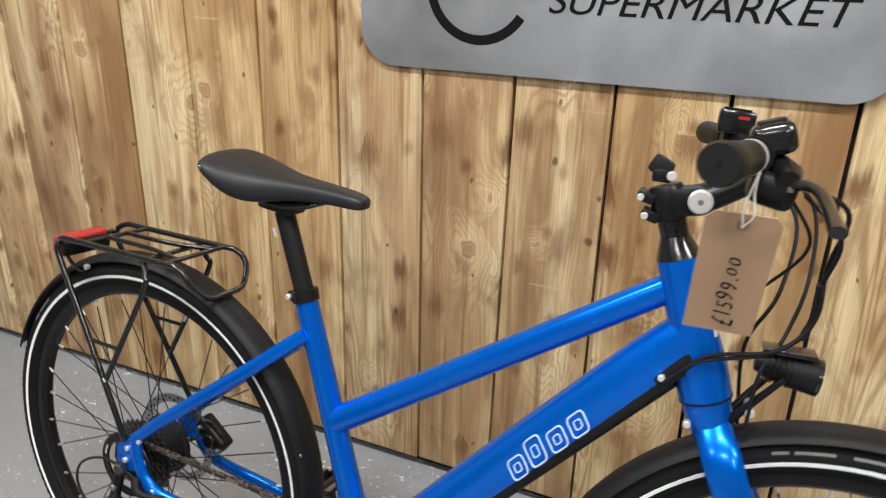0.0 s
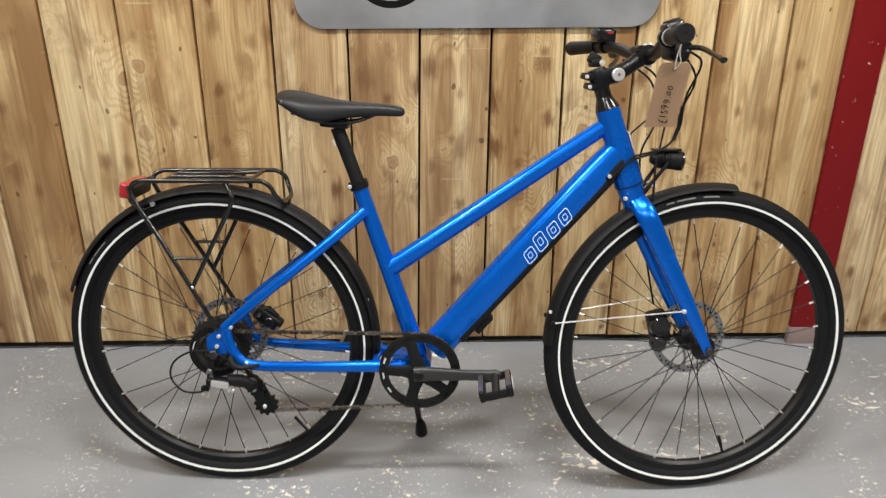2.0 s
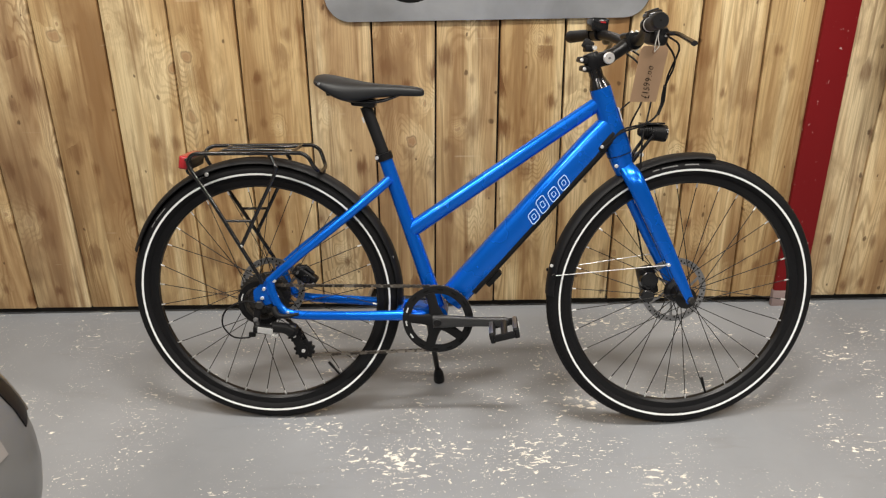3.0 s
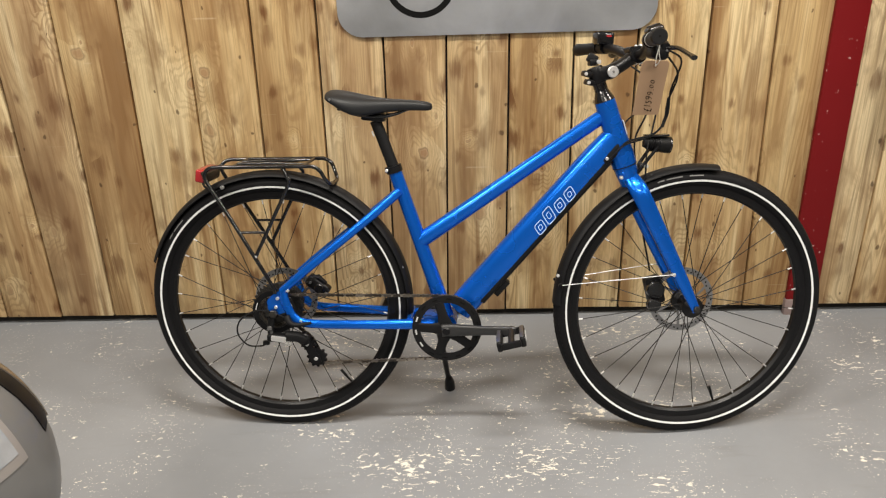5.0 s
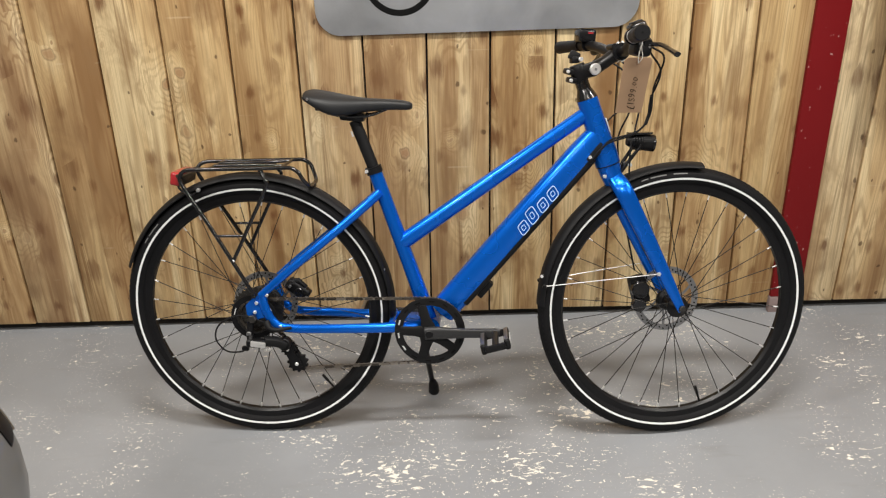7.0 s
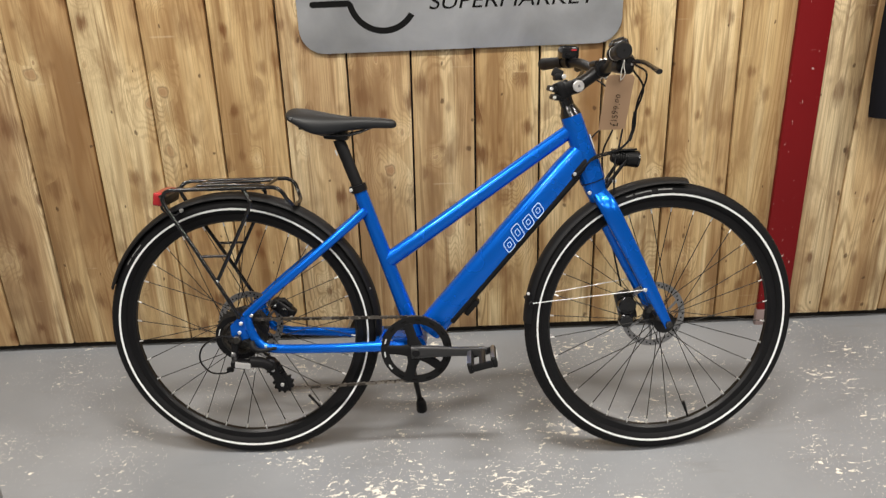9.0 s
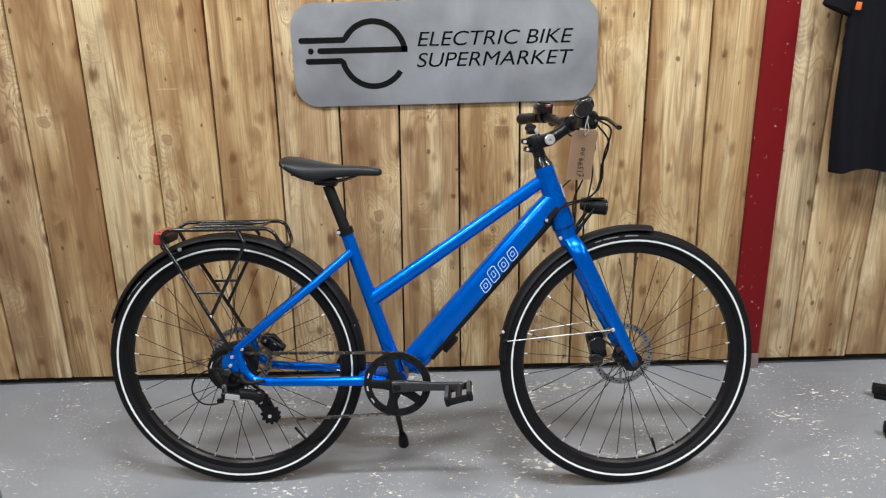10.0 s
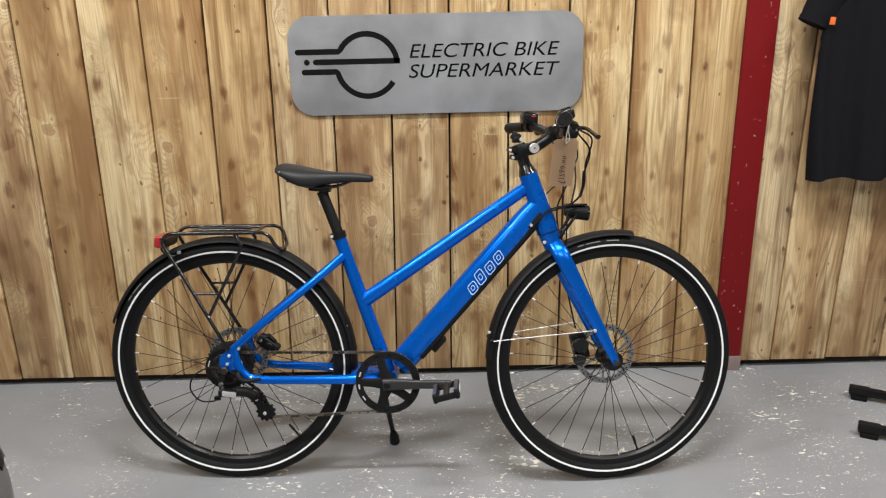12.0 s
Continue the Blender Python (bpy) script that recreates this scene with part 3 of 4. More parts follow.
def sprocket(centre, teeth, radius, y, thick, inner, bm=None):
    out = []
    for i in range(teeth * 4):
        r = radius + (0.0025 if i % 4 in (1, 2) else -0.0025)
        t = 2 * math.pi * i / (teeth * 4)
        out.append((r * math.cos(t), r * math.sin(t)))
    bm = bm or bmesh.new()
    n = len(out)
    a = [[bm.verts.new(centre + Vector((x, yy, z))) for x, z in out] for yy in (y, y + thick)]
    b = [[bm.verts.new(centre + Vector((inner * math.cos(2 * math.pi * i / n), yy, inner * math.sin(2 * math.pi * i / n)))) for i in range(n)] for yy in (y, y + thick)]
    for i in range(n):
        j = (i + 1) % n
        bm.faces.new((a[0][i], a[0][j], a[1][j], a[1][i]))
        bm.faces.new((b[0][i], b[0][j], b[1][j], b[1][i]))
        bm.faces.new((a[0][i], a[0][j], b[0][j], b[0][i]))
        bm.faces.new((a[1][i], a[1][j], b[1][j], b[1][i]))
    return bm


for i, (teeth, r) in enumerate(((34, 0.069), (28, 0.060), (24, 0.051), (21, 0.043), (18, 0.037), (15, 0.031), (13, 0.027))):
    part("sprocket", sprocket(REAR, teeth, r, -0.032 - 0.0052 * i, 0.0022, max(r - 0.016, 0.016)), DARKSTEEL, rear_wheel)

# frame tubes
def tapered(name, pts, radii, label="", mat=BLUE, m=None, **more):
    return part(name, tube(smooth_path(pts, 8), radii, **more), mat, bike, label, m)


part("seat_tube", tube(smooth_path([BB, (0.400, 0, 0.492), (0.324, 0, 0.733)], 8), [0.0215, 0.0195, 0.0178]), BLUE, bike)
tapered("top_tube", [(0.390, 0, 0.541), (0.62, 0, 0.698), (0.852, 0, 0.857)], [0.0215, 0.0195, 0.0180], wide=0.95)
DT0, DT1 = Vector((0.487, 0, 0.348)), Vector((0.887, 0, 0.806))
down_tube = part("down_tube", tube([DT0, DT0.lerp(DT1, 0.3), DT0.lerp(DT1, 0.6), DT0.lerp(DT1, 0.9), DT1], [0.0365, 0.037, 0.0365, 0.035, 0.031], seg=28, wide=0.88, power=2.35), BLUE, bike)
DTD = (DT1 - DT0).normalized()
DTN = Vector((DTD.z, 0, -DTD.x))
# dark battery cover along the underside
part("battery_cover", tube([DT0.lerp(DT1, 0.10) + DTN * 0.0245, DT0.lerp(DT1, 0.92) + DTN * 0.0225], [0.0155, 0.0155], seg=18, wide=1.75, power=3.0), MATT, down_tube, "black battery cover under the tube")
part("cable_port", box(DT0.lerp(DT1, 0.945) + DTN * 0.02 + Vector((0, -0.018, 0)), (0.020, 0.024, 0.058), 0.004, Matrix.Rotation(math.atan2(DTD.x, DTD.z), 4, "Y")), MATT, down_tube)
part("port_screw", disc((0.8654, 0, 0.7571), 0.0042, -0.035, -0.030, 12), CHROME, down_tube)
part("charge_socket", box(DT0.lerp(DT1, 0.20) + DTN * 0.046, (0.016, 0.03, 0.050), 0.003, Matrix.Rotation(math.atan2(DTD.x, DTD.z), 4, "Y")), MATT, down_tube)
# the maker's mark as four plain outlined shapes, slanted
for i in range(4):
    c = Vector((0.690, 0, 0.570)).lerp(Vector((0.784, 0, 0.682)), (i + 0.45) / 3.9) + DTN * 0.002
    h, w, up = (0.0135, 0.0135, 0.0) if i != 1 else (0.0175, 0.0135, 0.004)
    for k, wide in ((1.0, 0.0013), (0.40, 0.0010)):
        pts = [c + DTD * ((x + 0.30 * z) * k) - DTN * (z * k + up) + Vector((0, -0.0322, 0)) for x, z in rounded(-w, -h, w, h, 0.006, 3)]
        part("mark", tube(pts, wide, seg=6, closed=True), MARK, down_tube, "pale outlined maker's mark shape")
part("head_tube", tube([HEAD_TOP, HEAD_TOP.lerp(HEAD_LOW, 0.1), HEAD_TOP.lerp(HEAD_LOW, 0.45), HEAD_TOP.lerp(HEAD_LOW, 0.8), HEAD_LOW], [0.0258, 0.0262, 0.0268, 0.0318, 0.0310], seg=28), BLUE, bike)
part("badge", box(HEAD_TOP.lerp(HEAD_LOW, 0.45) + Vector((0.026, -0.004, 0.008)), (0.003, 0.022, 0.036), 0.001, Matrix.Rotation(radians(-18), 4, "Y")), LABEL_WHITE, bike, "small pale headtube badge")
part("bottom_bracket", disc(BB, 0.0245, -0.036, 0.036, 36), BLUE, bike)
part("bracket_yoke", box((0.418, 0, 0.318), (0.055, 0.072, 0.034), 0.009), BLUE, bike)
for s in (-1, 1):
    stay = tapered("chain_stay", [(0.420, s * 0.030, 0.314), (0.36, s * 0.045, 0.319), (0.22, s * 0.060, 0.323), (0.085, s * 0.068, 0.329), (0.046, s * 0.069, 0.348), (0.026, s * 0.069, 0.392), (0.024, s * 0.069, 0.424)], [0.0145, 0.0145, 0.0125, 0.0120, 0.0120, 0.0125, 0.0115], seg=16, wide=0.8)
    part("seat_stay", tube(smooth_path([(0.020, s * 0.069, 0.420), (0.10, s * 0.063, 0.487), (0.26, s * 0.036, 0.612), (0.338, s * 0.012, 0.676)], 6), [0.0110, 0.0112, 0.0118, 0.0122]), BLUE, bike)
    drop = part("dropout", plate([(-0.022, 0.396), (-0.022, 0.370), (-0.004, 0.352), (0.030, 0.362), (0.036, 0.424), (0.016, 0.424), (-0.004, 0.412)], s * 0.066, s * 0.073, 0.0015), BLUE, bike)
    for x, z in ((0.008, 0.402), (0.0016, 0.377), (0.037, 0.424), (0.066, 0.337)):
        part("screw", disc((x, 0, z), 0.0048, s * 0.078, s * 0.072, 12), CHROME, drop)
    part("stay_bridge", tube([(0.355, s * 0.001, 0.332), (0.355, s * 0.045, 0.332)], 0.008), BLUE, bike)

# seat post, clamp and saddle
clamp = part("seat_clamp", tube([(0.3265, 0, 0.724), (0.3215, 0, 0.741)], 0.0212), BLACK, bike)
part("clamp_bolt", disc((0.307, 0, 0.731), 0.0045, -0.022, 0.010, 12), CHROME, clamp)
part("clamp_lug", box((0.309, -0.004, 0.731), (0.014, 0.024, 0.015), 0.003), BLACK, clamp)
post_top = Vector((0.2815, 0, 0.858))
part("seat_post", tube([(0.3235, 0, 0.735), post_top], 0.0150, seg=20), MATT, bike)
part("post_head", box(post_top + Vector((-0.004, 0, 0.010)), (0.062, 0.044, 0.020), 0.007, Matrix.Rotation(radians(6), 4, "Y")), BLACK, bike)
part("post_print", box((0.276, -0.0150, 0.826), (0.004, 0.0015, 0.014), 0.0, Matrix.Rotation(radians(-18), 4, "Y")), LABEL_WHITE, bike)


def saddle():
    bm = bmesh.new()
    # x, half width, top, edge height below the top, crown
    rows = [(0.150, 0.050, 0.938, 0.012), (0.158, 0.066, 0.943, 0.022), (0.175, 0.073, 0.9445, 0.032), (0.205, 0.073, 0.941, 0.050), (0.235, 0.065, 0.936, 0.056), (0.265, 0.050, 0.931, 0.048),
            (0.295, 0.037, 0.927, 0.037), (0.335, 0.028, 0.924, 0.031), (0.375, 0.0235, 0.921, 0.026), (0.410, 0.021, 0.917, 0.024), (0.426, 0.0175, 0.913, 0.020), (0.433, 0.010, 0.908, 0.012)]
    n = 22
    rings = []
    for x, w, top, drop in rows:
        x, top = 0.429 - (0.433 - x) * 0.945, top - 0.012 + 0.05 * max(0.0, 0.30 - x)
        ring = []
        for k in range(n):
            t = 2 * math.pi * k / n
            c, s = math.cos(t), math.sin(t)
            y = w * math.copysign(abs(c) ** 0.62, c)
            z = top - drop * 0.5 + drop * 0.5 * math.copysign(abs(s) ** 0.75, s)
            z -= 0.010 * (y / 0.073) ** 2
            if s > 0:
                z -= 0.0035 * math.exp(-(y / 0.010) ** 2) * (0.18 < x < 0.36)
            ring.append(bm.verts.new((x, y, z)))
        rings.append(ring)
    for a, b in zip(rings, rings[1:]):
        for k in range(n):
            bm.faces.new((a[k], a[(k + 1) % n], b[(k + 1) % n], b[k]))
    bm.faces.new(rings[0])
    bm.faces.new(rings[-1])
    ob = part("saddle", bm, LEATHER, bike, "dark grey padded sports saddle", angle=60)
    bmod = ob.modifiers.new("subdivision", "SUBSURF")
    bmod.levels = bmod.render_levels = 1
    for s in (-1, 1):
        part("rail", tube(smooth_path([(0.21, s * 0.020, 0.898), (0.230, s * 0.021, 0.878), (0.262, s * 0.022, 0.871), (0.32, s * 0.021, 0.871), (0.362, s * 0.014, 0.884), (0.39, s * 0.008, 0.894)], 5), 0.0035, seg=10), GLOSS, ob, "black saddle rail")
        part("rear_emblem", disc((0.181, 0, 0.918), 0.0032, s * 0.0715, s * 0.0690, 14), ALLOY, ob)
    part("undertray", box((0.262, 0, 0.892), (0.15, 0.05, 0.012), 0.005), BLACK, ob)


saddle()

# mudguards
def guard(name, centre, start, end, m, label):
    prof = []
    for i in range(13):
        t = radians(-74 + 148 * i / 12)
        prof.append((0.3545 + 0.0175 * math.cos(t) - 0.0045, 0.0290 * math.sin(t) / math.sin(radians(74))))
    inner = [(r - 0.0022, y * 0.93) for r, y in reversed(prof)]
    return part(name, lathe(prof + inner, 64, centre, start, end), MATT, bike, label, m, angle=50)


rear_guard = guard("rear_mudguard", REAR + Vector((0, 0, 0.006)), -12, 160, I4, "matt black rear mudguard")
front_guard = guard("front_mudguard", FRONT + Vector((0.004, 0, 0.006)), 81, 178, STEER, "matt black front mudguard")
for a in (18, 43):
    d = Vector((math.cos(radians(a)), 0, math.sin(radians(a))))
    part("rivet", disc(REAR + d * 0.361, 0.0035, -0.0245, -0.021, 10), ALLOY, rear_guard)
for s in (-1, 1):
    e0 = FRONT + Vector((-0.063, s * 0.060, 0.098))
    e1 = FRONT + Vector((-0.350, s * 0.031, 0.074))
    part("guard_stay", tube([e0, e1], 0.0013, seg=8), CHROME, front_guard, "thin bright wire stay", STEER)
    part("stay_clip", disc(e1 + Vector((0, -e1.y, 0)), 0.005, e1.y - 0.003, e1.y + 0.003, 10), BLACK, front_guard, m=STEER)
    part("stay_screw", disc(e0 + Vector((0, -e0.y, 0)), 0.005, e0.y - 0.004, e0.y + 0.004, 10), CHROME, front_guard, m=STEER)
part("reflector_clip", disc(FRONT + Vector((-0.356, 0, 0.100)), 0.004, -0.031, -0.026, 10), LABEL_WHITE, front_guard, m=STEER)

# fork
crown = Vector((0.929, 0, 0.700))
fork = part("fork", tube([HEAD_LOW - AXIS * 0.001, HEAD_LOW - AXIS * 0.02, crown + Vector((0.004, 0, -0.018))], [0.0292, 0.0278, 0.0235], seg=24), BLUE, bike, m=STEER)
part("headset_ring", tube([HEAD_LOW + AXIS * 0.001, HEAD_LOW - AXIS * 0.0015], 0.0314, seg=28), BLACK, bike)
for s in (-1, 1):
    pts = smooth_path([(0.926, s * 0.010, 0.706), (0.940, s * 0.034, 0.678), (0.958, s * 0.044, 0.640), (1.010, s * 0.050, 0.535), (1.062, s * 0.054, 0.430), (1.098, s * 0.056, 0.356)], 7)
    part("fork_blade", tube(pts, [0.020, 0.0235, 0.0225, 0.0195, 0.0155, 0.0105], seg=22, wide=0.62, power=2.5), BLUE, fork, m=STEER)
    part("axle_nut", disc(FRONT + Vector((0, 0, 0.004)), 0.0085, s * 0.060, s * 0.070, 6), DARKSTEEL, fork, m=STEER)
part("crown_bolt", disc((0.8972, 0, 0.7075), 0.0045, -0.034, -0.026, 12), CHROME, fork, m=STEER)
cal = part("brake_caliper", box(FRONT + Vector((-0.076, 0.046, 0.030)), (0.046, 0.034, 0.078), 0.010, Matrix.Rotation(radians(-14), 4, "Y")), BLACK, bike, "black disc brake caliper", STEER)
part("caliper_piston", disc(FRONT + Vector((-0.080, 0, 0.036)), 0.024, 0.014, 0.034, 24), GLOSS, cal, m=STEER)
part("caliper_piston", disc(FRONT + Vector((-0.082, 0, -0.006)), 0.019, 0.016, 0.036, 24), GLOSS, cal, m=STEER)
rcal = part("brake_caliper", box((0.088, 0.050, 0.398), (0.072, 0.030, 0.034), 0.009, Matrix.Rotation(radians(38), 4, "Y"), segments=3), BLACK, bike, "black rear disc brake caliper")
part("caliper_arm", tube([(0.064, 0.046, 0.420), (0.092, 0.044, 0.424), (0.112, 0.046, 0.404)], [0.007, 0.008, 0.006], seg=12), BLACK, rcal)
part("caliper_cover", disc((0.094, 0, 0.394), 0.013, 0.026, 0.036, 20), GLOSS, rcal)
for x, z in ((0.070, 0.412), (0.112, 0.378)):
    part("caliper_bolt", disc((x, 0, z), 0.0045, 0.028, 0.040, 10), ALLOY, rcal)

# stem, bar and controls, all turned with the fork
steerer = HEAD_TOP + AXIS * 0.05
part("headset_cover", tube([HEAD_TOP, HEAD_TOP + AXIS * 0.006, HEAD_TOP + AXIS * 0.026], [0.0262, 0.0245, 0.0170], seg=26), GLOSS, bike)
for i in range(3):
    part("spacer", tube([HEAD_TOP + AXIS * (0.0265 + 0.0065 * i), HEAD_TOP + AXIS * (0.0325 + 0.0065 * i)], 0.0168, seg=24), GLOSS, bike, m=STEER)
s0 = HEAD_TOP + AXIS * 0.046
stem = part("stem", tube([s0, s0 + AXIS * 0.006, s0 + AXIS * 0.034, s0 + AXIS * 0.040], [0.0185, 0.0205, 0.0205, 0.0180], seg=26), BLACK, bike, "black adjustable stem", STEER)
for h in (0.008, 0.030):
    c = s0 + AXIS * h + Vector((-0.022, 0, -0.006))
    part("pinch_lug", box(c, (0.022, 0.034, 0.013), 0.004, Matrix.Rotation(radians(18), 4, "Y")), BLACK, stem, m=STEER)
    part("pinch_bolt", disc(c + Vector((-0.006, 0, 0)), 0.0042, -0.021, 0.019, 12), CHROME, stem, m=STEER)
PIV, BAR = Vector((0.872, 0, 0.9665)), Vector((0.935, 0, 1.006))
part("knuckle", box((s0 + AXIS * 0.02).lerp(PIV, 0.6), (0.045, 0.040, 0.034), 0.009, Matrix.Rotation(radians(-10), 4, "Y")), BLACK, stem, m=STEER)
part("pivot_bolt", disc(PIV, 0.0138, -0.027, 0.025, 28, 0.002), CHROME, stem, "bright pivot bolt head", STEER)
part("pivot_socket", disc(PIV, 0.0035, -0.0278, -0.026, 6), ALLOY, stem, m=STEER)
part("stem_arm", tube(smooth_path([PIV, PIV.lerp(BAR, 0.45) + Vector((0, 0, -0.002)), BAR], 6), [0.0185, 0.0160, 0.0155, 0.0185], seg=20, wide=1.15), BLACK, stem, m=STEER)
part("face_clamp", tube([BAR + Vector((0, -0.024, 0)), BAR + Vector((0, 0.024, 0))], 0.0205, seg=22), BLACK, stem, m=STEER)
for s in (-1, 1):
    for dz in (0.017, -0.017):
        part("clamp_screw", tube([BAR + Vector((0.010, s * 0.016, dz)), BAR + Vector((0.002, s * 0.016, dz * 1.35))], 0.0036, seg=10), CHROME, stem, m=STEER)
part("stem_band", tube([BAR + Vector((-0.016, -0.022, 0.012)), BAR + Vector((-0.016, 0.022, 0.012))], 0.0075, seg=12), BLACK, stem, m=STEER)
# small mount standing on the stem
mount = part("accessory_mount", box(s0 + AXIS * 0.050 + Vector((-0.002, -0.004, 0.002)), (0.022, 0.026, 0.016), 0.004), BLACK, stem, m=STEER)
part("mount_knob", box(s0 + AXIS * 0.062 + Vector((0.000, -0.006, 0.0)), (0.026, 0.016, 0.022), 0.005, Matrix.Rotation(radians(28), 4, "Y")), MATT, stem, m=STEER)
part("mount_screw", disc(s0 + AXIS * 0.053 + Vector((0.010, 0, 0)), 0.0055, -0.022, -0.010, 14), CHROME, stem, m=STEER)

GR = [BAR, BAR + Vector((0.000, 0.055, 0.001)), BAR + Vector((-0.014, 0.13, 0.018)), BAR + Vector((-0.034, 0.205, 0.026)), BAR + Vector((-0.062, 0.332, 0.026))]


def side_of(s):
    return [Vector((p.x, s * p.y, p.z)) for p in GR]


handlebar = part("handlebar", tube(smooth_path([*reversed(side_of(-1)), *side_of(1)[1:]], 6), 0.0125, seg=18, side=(0, 0, 1)), BLACK, bike, "black swept handlebar", STEER)
for s in (-1, 1):
    g = side_of(s)
    a, b = g[3], g[4]
    at = lambda k, dx=0.0, dz=0.0: a.lerp(b, k) + Vector((dx, 0, dz))
    grip = part("grip", tube([at(0.06), at(0.10), at(0.3), at(0.75), at(0.98), at(1.03)], [0.0140, 0.0152, 0.0150, 0.0160, 0.0172, 0.0150], seg=24, side=(0, 0, 1)), MATT, handlebar, "smooth black rubber grip", STEER)
    part("grip_plug", tube([at(1.030), at(1.0345)], 0.0022, seg=12, side=(0, 0, 1)), INK, grip, m=STEER)
    part("grip_collar", tube([at(0.03), at(0.052)], 0.0158, seg=22, side=(0, 0, 1)), CHROME if s < 0 else BLACK, grip, m=STEER)
    # brake lever
    lev = part("brake_lever_body", tube([at(-0.30, 0.018, -0.006), at(-0.12, 0.030, -0.014), at(0.0, 0.034, -0.018)], [0.011, 0.014, 0.010], seg=14), BLACK, handlebar, "black brake lever", STEER)
    part("lever_clamp", tube([at(-0.26), at(-0.10)], 0.0175, seg=20, side=(0, 0, 1)), BLACK, lev, m=STEER)
    part("lever_blade", tube(smooth_path([at(-0.05, 0.036, -0.018), at(0.12, 0.058, -0.020), at(0.40, 0.072, -0.032), at(0.68, 0.082, -0.043)], 5), [0.0075, 0.0065, 0.006, 0.0075], seg=12, wide=0.75, side=(0, 0, 1)), GLOSS, lev, m=STEER)
    part("lever_pivot", tube([at(-0.02, 0.036, -0.008), at(-0.02, 0.036, -0.026)], 0.0032, seg=12), ALLOY, lev, m=STEER)
# gear shifter with its round housing on the drive side
g = side_of(-1)
sh = part("gear_shifter", box(g[2].lerp(g[3], 0.55) + Vector((0.010, 0.0, 0.020)), (0.038, 0.040, 0.030), 0.011, Matrix.Rotation(radians(-18), 4, "Y"), segments=3), GLOSS, handlebar, "glossy black gear shifter", STEER)
part("shifter_window", box(g[2].lerp(g[3], 0.55) + Vector((0.006, 0.0, 0.0345)), (0.024, 0.026, 0.005), 0.002, Matrix.Rotation(radians(-18), 4, "Y")), BLACK, sh, m=STEER)
part("shift_lever", box(g[2].lerp(g[3], 0.6) + Vector((0.016, -0.004, -0.024)), (0.040, 0.050, 0.030), 0.011, Matrix.Rotation(radians(12), 4, "Y"), segments=3), BLACK, sh, m=STEER)
# display on the far side
g = side_of(1)
dis = part("display_unit", box(g[3].lerp(g[4], -0.18) + Vector((-0.002, 0, 0.022)), (0.046, 0.052, 0.032), 0.005, Matrix.Rotation(radians(4), 4, "Y")), GLOSS, handlebar, "black display with dark screen", STEER)
part("screen", box(g[3].lerp(g[4], -0.18) + Vector((-0.002, 0, 0.0385)), (0.034, 0.042, 0.003), 0.001, Matrix.Rotation(radians(4), 4, "Y")), INK, dis, m=STEER)
part("display_mark", box(g[3].lerp(g[4], -0.18) + Vector((0.006, -0.0265, 0.028)), (0.014, 0.0015, 0.004), 0.0, Matrix.Rotation(radians(4), 4, "Y")), RED_LENS, dis, "small red mark", STEER)
part("display_clamp", tube([g[3].lerp(g[4], -0.24), g[3].lerp(g[4], -0.10)], 0.0172, seg=20, side=(0, 0, 1)), BLACK, dis, m=STEER)

# cables
def cable(pts, r=0.0024, label=""):
    part("cable", tube(smooth_path(pts, 7), r, seg=8), MATT, bike, label)


SR = lambda x, y, z: STEER @ Vector((x, y, z))
cable([SR(0.955, -0.17, 1.010), SR(1.000, -0.13, 0.985), SR(1.004, -0.06, 0.920), SR(1.008, -0.03, 0.855), SR(0.975, -0.034, 0.815), (0.915, -0.036, 0.800), (0.890, -0.036, 0.775), (0.872, -0.033, 0.758)])
cable([SR(0.958, -0.15, 1.000), SR(1.004, -0.10, 0.955), SR(1.004, -0.04, 0.890), SR(1.004, -0.02, 0.838), SR(0.965, -0.033, 0.808), (0.905, -0.037, 0.790), (0.868, -0.034, 0.752)])
cable([SR(0.950, 0.16, 1.010), SR(1.005, 0.11, 0.965), SR(1.006, 0.04, 0.890), SR(0.990, 0.02, 0.820), SR(0.965, -0.02, 0.780), SR(0.960, -0.026, 0.700)])
cable([SR(0.935, 0.13, 1.000), SR(0.985, 0.08, 0.950), SR(0.975, 0.02, 0.870), SR(0.950, 0.03, 0.800), SR(0.955, 0.035, 0.72), SR(0.975, 0.052, 0.60), SR(1.010, 0.056, 0.44)])
cable([SR(0.945, -0.12, 1.000), SR(0.985, -0.05, 0.940), SR(0.960, 0.01, 0.880), SR(0.925, 0.01, 0.850), (0.905, 0.0, 0.835)], 0.002)
# bundle in a dark sleeve hanging before the head tube
part("cable_sleeve", tube(smooth_path([SR(1.003, -0.050, 0.900), SR(1.008, -0.030, 0.865), SR(1.000, -0.022, 0.830)], 6), 0.0042, seg=12), MATT, bike, "dark cable sleeve")

# headlamp on its bracket: a round body that opens forwards, a hood and two arms
LAMP_AT = STEER @ pose(0.994, 0, 0.786) @ Matrix.Rotation(radians(-90), 4, "Z") @ Matrix.Rotation(radians(-6), 4, "X")
lamp = part("headlamp", lathe([(0.001, -0.034), (0.010, -0.033), (0.016, -0.020), (0.0195, 0.004), (0.0212, 0.030), (0.0200, 0.033), (0.001, 0.033)], 28), MATT, bike, "black headlamp on a fork bracket", LAMP_AT)
part("lamp_rim", lathe([(0.0175, 0.031), (0.0216, 0.031), (0.0216, 0.036), (0.0180, 0.0365)], 28), GLOSS, lamp, m=LAMP_AT)
part("lamp_lens", lathe([(0.001, 0.0335), (0.0178, 0.0335), (0.0178, 0.0345), (0.001, 0.0365)], 28), CLEAR, lamp, m=LAMP_AT)
